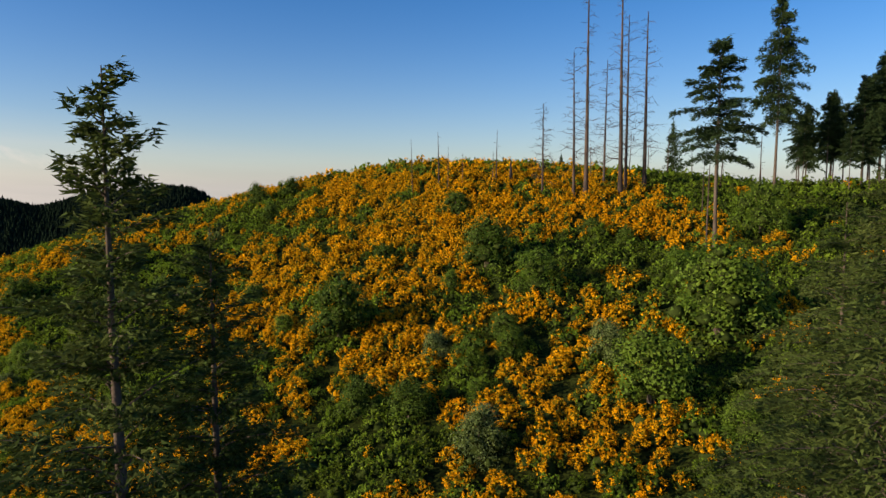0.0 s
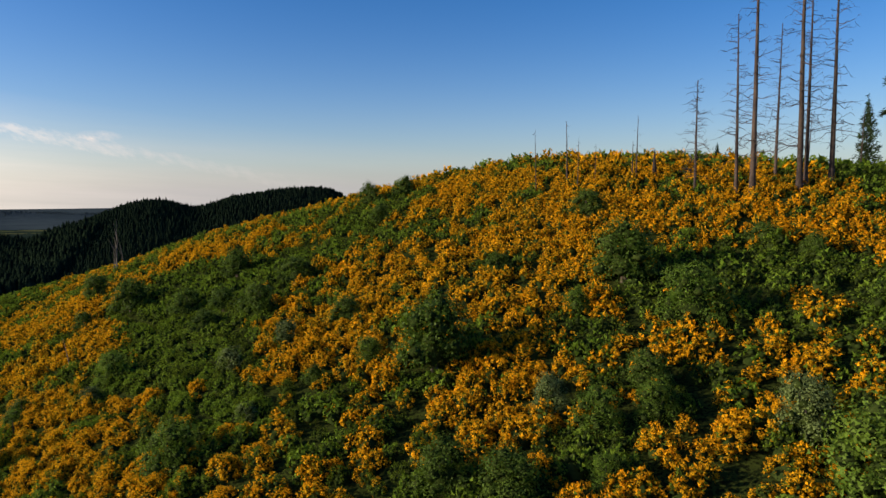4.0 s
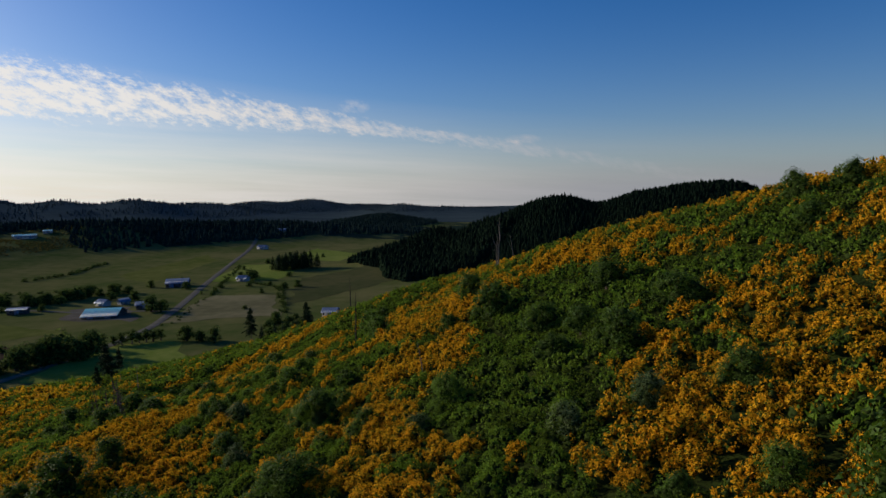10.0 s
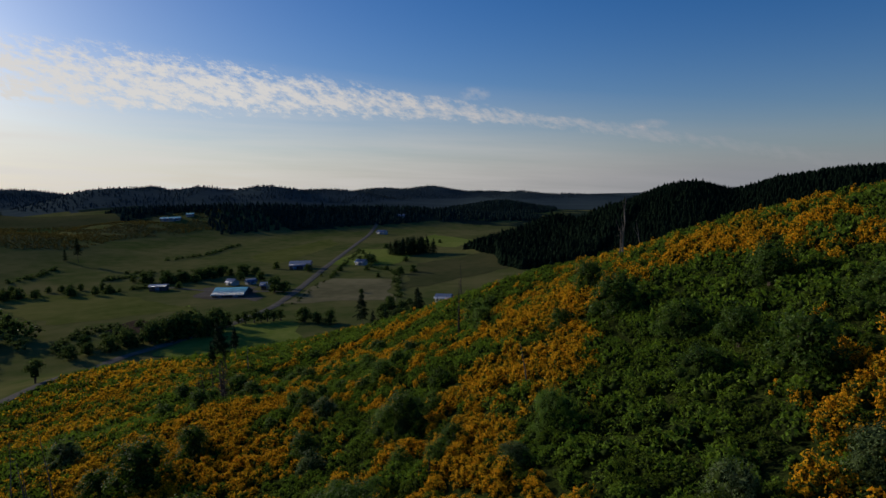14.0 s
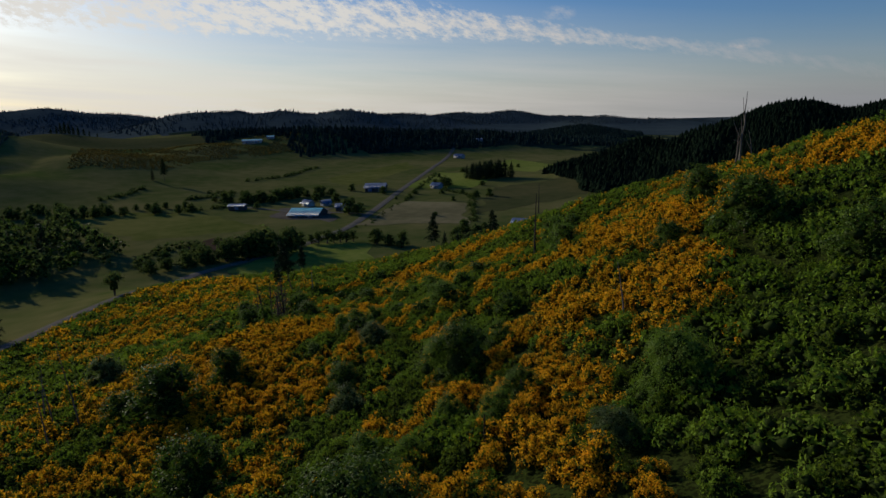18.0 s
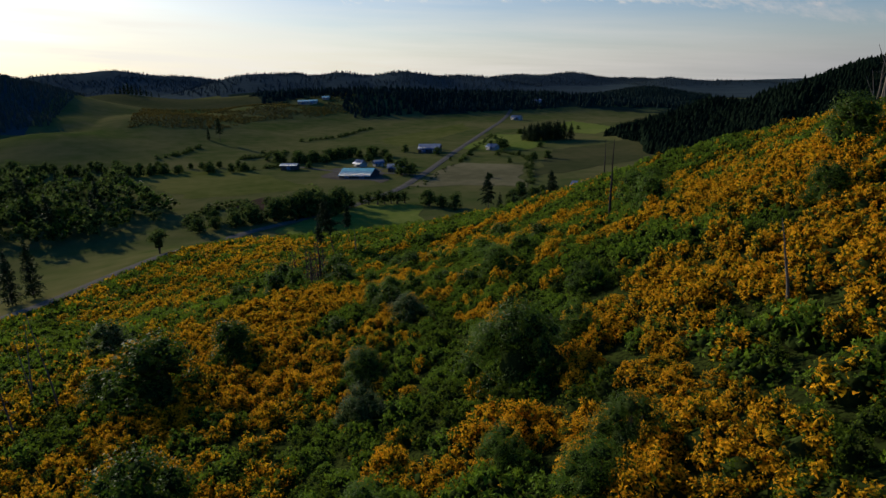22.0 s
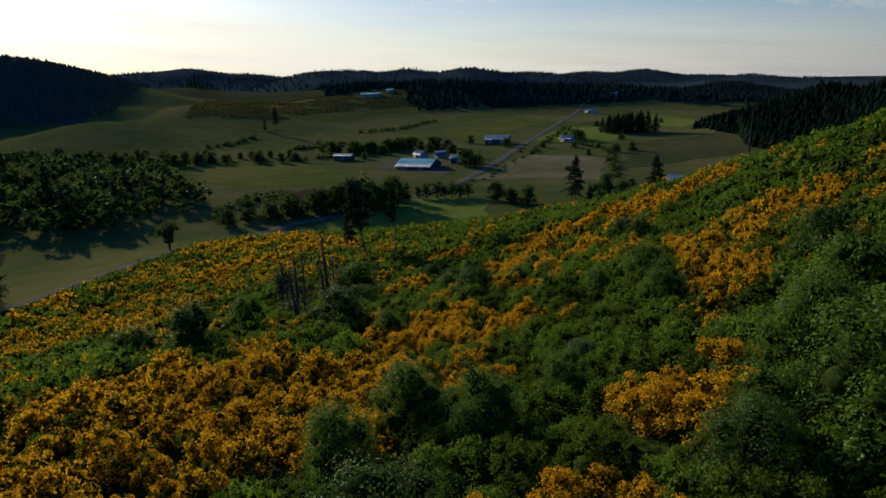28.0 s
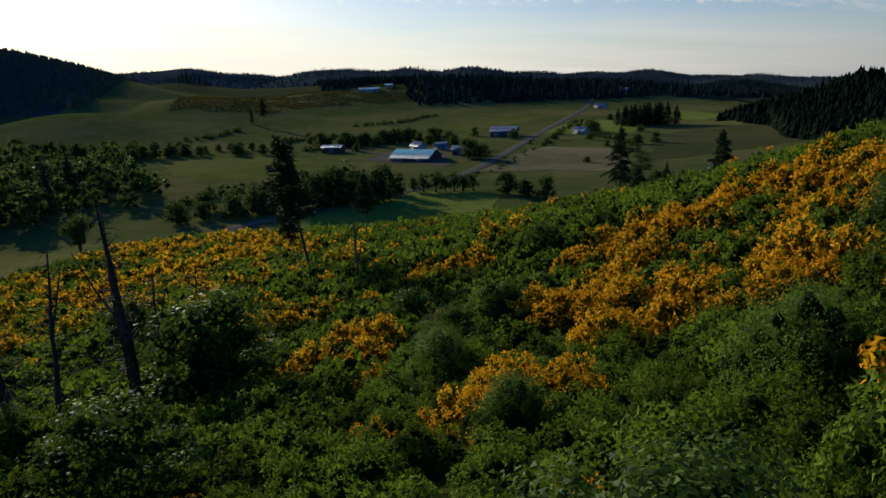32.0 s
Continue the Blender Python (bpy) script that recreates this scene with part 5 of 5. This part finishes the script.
for i in range(26):
    x, y = -500 + pick.uniform(-14, 14), 100 + 80 * (i / 25) + pick.uniform(-4, 4)
    leafy("tree", x, y, pick.uniform(4.5, 10), ("tree", "tree_b", "round")[i % 3], M_CROWN, "dark leafy tree in the belt behind the farm", "tree", "belt of farm trees", 440 + i, 1.0)
for i in range(22):
    x, y = -258 - 55 * (i / 21) + pick.uniform(-4, 4), 168 + 34 * (i / 21) + pick.uniform(-10, 10)
    leafy("tree", x, y, pick.uniform(3.5, 8), ("tree", "tree_b", "round")[i % 3], M_CROWN, "leafy tree below the slope beside the hay field", "tree", "trees below the slope", 470 + i, 1.0)
for i, (x, y, h) in enumerate([(-1186, -54, 9), (-1190, -47, 12), (-1184, -41, 17), (-1192, -36, 20), (-1187, -30, 16), (-1183, -24, 13), (-1190, -18, 14), (-1186, -10, 11), (-1191, -3, 9), (-1184, 8, 7), (-1182, -122, 15)]):
    conifer(x, y, h, "small", "dark fir on the crest of the grassy knoll", "firs on the knoll", 360 + i, 0.9)
conifer(-634, 71, 21, "spire", "lone dark fir on the grassy rise", "", 345, 0.7)
conifer(-645, 62, 11, "small", "dark fir on the grassy rise", "", 346, 0.8)


def hedge(pts, h, step, seed, label):
    """A hedge or belt of bushes as one thing with its bushes as parts."""
    p = np.array(pts, float)
    d = np.r_[0, np.cumsum(np.hypot(*np.diff(p, axis=0).T))]
    rng = np.random.default_rng(seed)
    e = thing("hedge", p[0, 0], p[0, 1], label, "hedge", "hedges in the fields")
    if "bush" not in LEAFY:
        LEAFY["bush"] = leafy_mesh(*LEAF_FORMS["bush"], skirt=True)
    key = ("bush", "bush", M_CROWN.name)
    if key not in LEAFY:
        LEAFY[key] = mesh_np("bush", LEAFY["bush"][1][0], LEAFY["bush"][1][1], [M_CROWN, M_SHADED_TWIG], LEAFY["bush"][1][2])
    for s in np.arange(0, d[-1], step):
        x, y = np.interp(s, d, p[:, 0]) + rng.normal(0, step * 0.25), np.interp(s, d, p[:, 1]) + rng.normal(0, step * 0.25)
        ob = new("bush", LEAFY[key])
        ob.parent = e
        q = h * rng.uniform(0.6, 1.2)
        ob.matrix_basis = Matrix.Translation(Vector((x, y, land1(x, y) - 0.25 * q)) - e.matrix_basis.translation) @ pose(0, 0, 0, 0, 0, rng.uniform(0, 360)) @ Matrix.Diagonal((q * 1.5, q * 1.5, q, 1))
    return e


hedge([(-532, 79), (-538, 99), (-538, 112)], 4.5, 4, 1, "broken dark hedge across the pasture")
hedge([(-631, 141), (-653, 175), (-696, 206), (-740, 236)], 4.0, 6, 2, "dark hedge along the field boundary")
hedge([(-555, 26), (-580, 41), (-606, 54)], 4.0, 5, 3, "short dark hedge on the rise")
hedge([(-434, 214), (-480, 240), (-540, 279), (-600, 316)], 2.6, 5, 4, "low green hedge along the country road")
hedge([(-352, 152), (-385, 178), (-430, 206)], 1.6, 6, 5, "low verge bushes beside the road")
hedge([(-400, 246), (-360, 226), (-330, 210)], 3.0, 5, 6, "hedge at the end of the hay field")
hedge([(-472, 262), (-430, 262), (-405, 250)], 3.2, 6, 7, "bushy thicket between the fields")
hedge([(-303, 46), (-320, 40), (-345, 52), (-352, 75), (-335, 92), (-322, 108)], 4.5, 5, 8, "leafy thicket along the stream")
hedge([(-470, 75), (-478, 95), (-474, 112)], 3.6, 5, 9, "dark belt of bushes beside the shed")
hedge([(-560, 100), (-552, 128), (-538, 152)], 3.6, 5, 10, "dark broken hedge beyond the farm")
hedge([(-255, 41), (-270, 50), (-284, 58)], 0.9, 3, 11, "low scrub along the road's edge")
hedge([(-205, 17), (-222, 26), (-238, 35)], 0.8, 3, 12, "low scrub along the road's edge")

# ---- farm buildings ----
M_ROOF = material("painted_metal_roof", (0.075, 0.275, 0.42), (0.12, 0.34, 0.47), 0.3, 0.5, fine=3.0, metal=0.0, spec=0.3)
M_ROOF_DARK = material("dark_metal_roof", (0.10, 0.145, 0.25), (0.15, 0.20, 0.31), 0.3, 0.45, fine=3.0, metal=0.3, spec=0.5)
M_BOARD = material("grey_barn_board", (0.045, 0.045, 0.048), (0.085, 0.085, 0.088), 0.5, 0.9, fine=5.0, spec=0.1)
M_WHITE = material("pale_painted_board", (0.26, 0.26, 0.26), (0.38, 0.38, 0.37), 0.4, 0.7, fine=4.0)
M_GLASS = material("window_glass", (0.02, 0.025, 0.03), (0.03, 0.035, 0.04), 1.0, 0.08, spec=0.6)


def box(x0, x1, y0, y1, z0, z1):
    v = [(x, y, z) for z in (z0, z1) for x, y in ((x0, y0), (x1, y0), (x1, y1), (x0, y1))]
    f = [(3, 2, 1, 0), (4, 5, 6, 7), (0, 1, 5, 4), (1, 2, 6, 5), (2, 3, 7, 6), (3, 0, 4, 7)]
    return np.array(v, float), np.array(f)


def building(name, x, y, turn, L, W, eave, ridge, label, category, wall_mat, roof_mat, doors=1, windows=3):
    """A gabled building: walls, two ribbed roof slopes, doors and windows. Its length runs along its own x."""
    e = thing(name, x, y, label, category, "farm buildings", turn=turn)
    l, w, t = L / 2, W / 2, 0.2
    for nm, (a, b, c, d) in (("wall", (-l, l, -w, -w + t)), ("wall", (-l, l, w - t, w))):
        mpart(nm, *box(a, b, c, d, -0.6, eave), wall_mat, e)
    for sx in (-1, 1):
        xx = sorted((sx * l, sx * (l - t)))
        v = np.array([(q, yy, zz) for q in xx for yy, zz in ((-w + t, -0.6), (w - t, -0.6), (w - t, eave), (0, ridge - 0.1), (-w + t, eave))])
        f = [(0, 1, 2, 4), (2, 3, 4, 4), (9, 7, 6, 5), (9, 9, 8, 7)] + [(i, 5 + i, 5 + (i + 1) % 5, (i + 1) % 5) for i in range(5)]
        bm = bmesh.new()
        vs = [bm.verts.new(p) for p in v]
        bm.faces.new([vs[i] for i in (0, 1, 2, 3, 4)])
        bm.faces.new([vs[i] for i in (9, 8, 7, 6, 5)])
        for i in range(5):
            bm.faces.new([vs[i], vs[5 + i], vs[5 + (i + 1) % 5], vs[(i + 1) % 5]])
        bmesh.ops.recalc_face_normals(bm, faces=bm.faces)
        me = bpy.data.meshes.new("gable")
        bm.to_mesh(me)
        bm.free()
        me.materials.append(wall_mat)
        g = new("gable", me)
        g.parent = e
    over = 0.6
    for sy in (-1, 1):
        yo, zo = sy * (w + over), eave - over * (ridge - eave) / w
        n = max(6, int(L / 0.9))
        vs, fs = [], []
        for i in range(n):
            x0, x1 = -l - over + (L + 2 * over) * i / n, -l - over + (L + 2 * over) * (i + 1) / n
            for a, b, hgt in ((x0, x0 + (x1 - x0) * 0.82, 0.10), (x0 + (x1 - x0) * 0.82, x1, 0.17)):
                k = len(vs)
                vs += [(a, 0, ridge), (b, 0, ridge), (b, yo, zo), (a, yo, zo), (a, 0, ridge + hgt), (b, 0, ridge + hgt), (b, yo, zo + hgt), (a, yo, zo + hgt)]
                fs += [(k, k + 1, k + 2, k + 3), (k + 4, k + 7, k + 6, k + 5), (k, k + 4, k + 5, k + 1), (k + 2, k + 6, k + 7, k + 3), (k, k + 3, k + 7, k + 4), (k + 1, k + 5, k + 6, k + 2)]
        mpart("roof", np.array(vs), np.array(fs), roof_mat, e)
    for i in range(doors):
        a = -l + L * (i + 0.5) / max(doors, 1)
        for sy in (-1, 1):
            yy = sorted((sy * (w + 0.003), sy * (w + 0.08)))
            mpart("door", *box(a - min(1.6, L * 0.12), a + min(1.6, L * 0.12), yy[0], yy[1], 0, eave * 0.82), M_ROOF_DARK, e)
    for i in range(windows):
        a = -l + L * (i + 0.2) / max(windows, 1)
        for sy in (-1, 1):
            yy = sorted((sy * (w + 0.004), sy * (w + 0.06)))
            mpart("window", *box(a - 0.5, a + 0.5, yy[0], yy[1], eave * 0.45, eave * 0.8), M_GLASS, e)
    return e


building("barn", -409, 138, 54, 19, 17, 1.6, 4.8, "long low barn with a pale blue-grey metal roof", "barn", M_BOARD, M_ROOF, 2, 0)
building("barn", -500, 216, 60, 16, 11, 3.2, 6.2, "blue-grey barn with a dark metal roof beside the road", "barn", M_BOARD, M_ROOF_DARK, 2, 3)
building("shed", -461, 105, 62, 10.5, 6, 3.0, 4.0, "small blue-grey machinery shed in the pasture", "shed", M_BOARD, M_ROOF_DARK, 1, 1)
building("house", -450, 149, 20, 7.5, 5.5, 2.4, 4.4, "farmhouse with white gables behind the barn", "house", M_WHITE, M_ROOF_DARK, 1, 3)
building("house", -446, 160, 100, 6, 4.5, 2.3, 3.9, "small outbuilding with white gables beside the farmhouse", "house", M_WHITE, M_ROOF_DARK, 1, 2)
building("shed", -417, 163, 66, 9, 6, 2.8, 4.6, "dark brown timber shed under the trees", "shed", M_BOARD, M_ROOF_DARK, 1, 2)
building("house", -486, 262, 30, 8, 6, 2.8, 4.6, "small grey house beside the shelter wood", "house", M_WHITE, M_ROOF_DARK, 1, 2)
building("house", -302, 222, 40, 8, 6, 3.2, 5.0, "small white house below the slope", "house", M_WHITE, M_ROOF_DARK, 1, 2)
building("house", -962, 205, 70, 26, 9, 3.6, 5.6, "long white house on the far rise", "house", M_WHITE, M_ROOF, 2, 6)
building("shed", -968, 232, 70, 10, 7, 3.0, 4.4, "white shed beside the house on the rise", "shed", M_WHITE, M_ROOF, 1, 1)
for i, (x, y) in enumerate([(-760, 425), (-880, 520), (-980, 600)]):
    building("house", x, y, 30 + 40 * i, 12, 8, 3.2, 5.4, "small pale house at the valley's far end", "house", M_WHITE, M_ROOF_DARK, 1, 3)


# ---- far woods ----
def spruce_form(seed, tiers, per):
    rng = np.random.default_rng(seed)
    out = []
    for i in range(tiers):
        z0 = 0.08 + 0.92 * i / tiers
        r = 0.31 * (1 - i / tiers) ** 0.8 + 0.02
        z1 = z0 + 1.5 / tiers
        a = np.linspace(0, 2 * math.pi, per, endpoint=False) + rng.uniform(0, 6)
        rr = r * rng.uniform(0.65, 1.25, per)
        base = np.stack([np.cos(a) * rr, np.sin(a) * rr, z0 - 0.05 * rng.random(per)], -1)
        tip = np.array([[rng.normal(0, 0.008), rng.normal(0, 0.008), min(z1, 1.02)]])
        j = np.arange(per)
        out.append((np.concatenate([base, tip]), np.stack([j, (j + 1) % per, np.full(per, per)], -1), 0))
    return join(out)


SPRUCE_SMALL = [spruce_form(340 + i, 3, 5) for i in range(5)]
SPRUCE_FAR = [spruce_form(320 + i, 4, 5) for i in range(5)]


def round_form(seed, lobes, faces):
    rng = np.random.default_rng(seed)
    out = []
    wide = rng.uniform(0.24, 0.40)
    for i in range(lobes):
        q = math.sqrt((i + 0.3) / lobes)
        c = np.array([math.cos(i * 2.4) * wide * q, math.sin(i * 2.4) * wide * q, rng.uniform(0.25, 0.86 - 0.25 * q)])
        d = dome(rng, faces, 0.8)
        r = rng.uniform(0.10, 0.2)
        out.append((*blades(rng, c + d * r * rng.uniform(0.6, 1.1, (faces, 1)), 0.075, d), 0))
        out.append((*core(rng, c, r * 0.6), 1))
    return join(out)


ROUND = [round_form(330 + i, 11, 20) for i in range(6)]


def wood(name, x0, x1, y0, y1, d, inside, height, forms, mat, label, seed):
    p = jitter_grid(x0, x1, y0, y1, d, seed)
    p = p[inside(p[:, 0], p[:, 1])]
    rng = np.random.default_rng(seed)
    ob = scatter(name, forms, p, rng.uniform(*height, len(p)) * np.where(rng.random(len(p)) < 0.08, 1.2, 1.0), [mat, M_SHADED_TWIG], seed, sink=0.3)
    return tagged(ob, label, "woodland", kind="stuff")


def in_poly(x, y, poly):
    c = np.zeros(x.shape, bool)
    for (ax, ay), (bx, by) in zip(poly, poly[1:] + poly[:1]):
        c ^= ((ay > y) != (by > y)) & (x < (bx - ax) * (y - ay) / (by - ay + 1e-9) + ax)
    return c


WOOD_A = [(-302, -60), (-302, -10), (-301, 2), (-310, 16), (-322, 30), (-350, 34), (-378, 25), (-434, -5), (-462, -43), (-500, -90), (-420, -140)]
wood("stream_wood", -510, -290, -150, 60, 11.0, lambda x, y: in_poly(x, y, WOOD_A), (8, 17), ROUND, M_CROWN, "mixed leafy wood along the stream", 39)
wood("stream_wood", -510, -290, -150, 60, 10.5, lambda x, y: in_poly(x, y, WOOD_A), (4, 12), ROUND, M_LEAF, "dark leafy alders among the stream wood", 40)
for i, (x, y, h) in enumerate([(-318, -8, 17), (-330, 6, 15), (-345, -20, 19), (-362, 4, 16), (-380, -30, 18), (-402, -18, 15), (-425, -60, 19), (-335, -45, 18), (-392, -70, 17)]):
    conifer(x, y, h, "small", "dark fir rising among the leafy wood", "firs in the stream wood", 500 + i, 0.9)
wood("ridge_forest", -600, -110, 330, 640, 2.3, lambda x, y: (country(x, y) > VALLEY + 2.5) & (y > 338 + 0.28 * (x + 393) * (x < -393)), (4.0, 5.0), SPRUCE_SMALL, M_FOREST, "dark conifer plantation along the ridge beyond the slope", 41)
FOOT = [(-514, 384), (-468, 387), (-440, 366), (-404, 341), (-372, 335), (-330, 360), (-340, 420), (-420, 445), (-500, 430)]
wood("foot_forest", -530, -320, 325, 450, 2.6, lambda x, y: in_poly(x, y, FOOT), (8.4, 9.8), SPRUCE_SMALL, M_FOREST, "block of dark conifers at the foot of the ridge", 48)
wood("hill_forest", -1250, -680, -520, -70, 5, lambda x, y: (country(x, y) > 10) & ((np.hypot((x + 640) / 1.4, y + 62) > 62)) & ~((x < -1010) & (y > -175)), (3.6, 5.2), SPRUCE_SMALL, M_FOREST_HAZE, "dense conifer forest on the hill against the light", 43)
wood("mid_forest", -1600, -840, -80, 1250, 8.5, lambda x, y: (y > 150) & (country(x, y) > VALLEY + 2.5 - 0.02 * np.clip(y - 350, 0, 2600)) & ((x < -1000) | (y > 240)) & (fbm(x, y, 60, 2.0) > 0.2) & (np.hypot(x + 950, y - 190) > 62), (7, 10), SPRUCE_FAR, M_FOREST_MID, "dark conifer forest on the low hills across the valley", 42)
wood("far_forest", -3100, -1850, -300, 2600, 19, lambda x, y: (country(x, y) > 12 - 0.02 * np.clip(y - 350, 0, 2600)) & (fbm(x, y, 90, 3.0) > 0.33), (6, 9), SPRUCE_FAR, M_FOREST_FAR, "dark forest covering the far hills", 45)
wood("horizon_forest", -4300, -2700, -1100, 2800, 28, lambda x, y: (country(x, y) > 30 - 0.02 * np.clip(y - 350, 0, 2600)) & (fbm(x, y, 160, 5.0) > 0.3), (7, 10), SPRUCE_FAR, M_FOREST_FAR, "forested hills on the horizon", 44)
p = jitter_grid(-1000, -700, -5, 275, 3.6, 47)
p = p[(country(p[:, 0], p[:, 1]) > np.where(p[:, 1] > 10, 6.5, 12)) & (np.hypot(p[:, 0] + 962, p[:, 1] - 210) > 25) & (fbm(p[:, 0], p[:, 1], 20, 6.0) > 0.30)]
rng = np.random.default_rng(8)
tagged(scatter("rise_broom", [bush_form(600 + i, 3, 3, 0.30, 0.03 * i) for i in range(5)], p, rng.uniform(1.3, 2.4, len(p)), [M_SCRUB, M_SCRUB, M_SCRUB, M_SCRUB], 9, rng.integers(0, 5, len(p))), "thin flowering broom over the far grassy rise", "broom shrubs", kind="stuff")
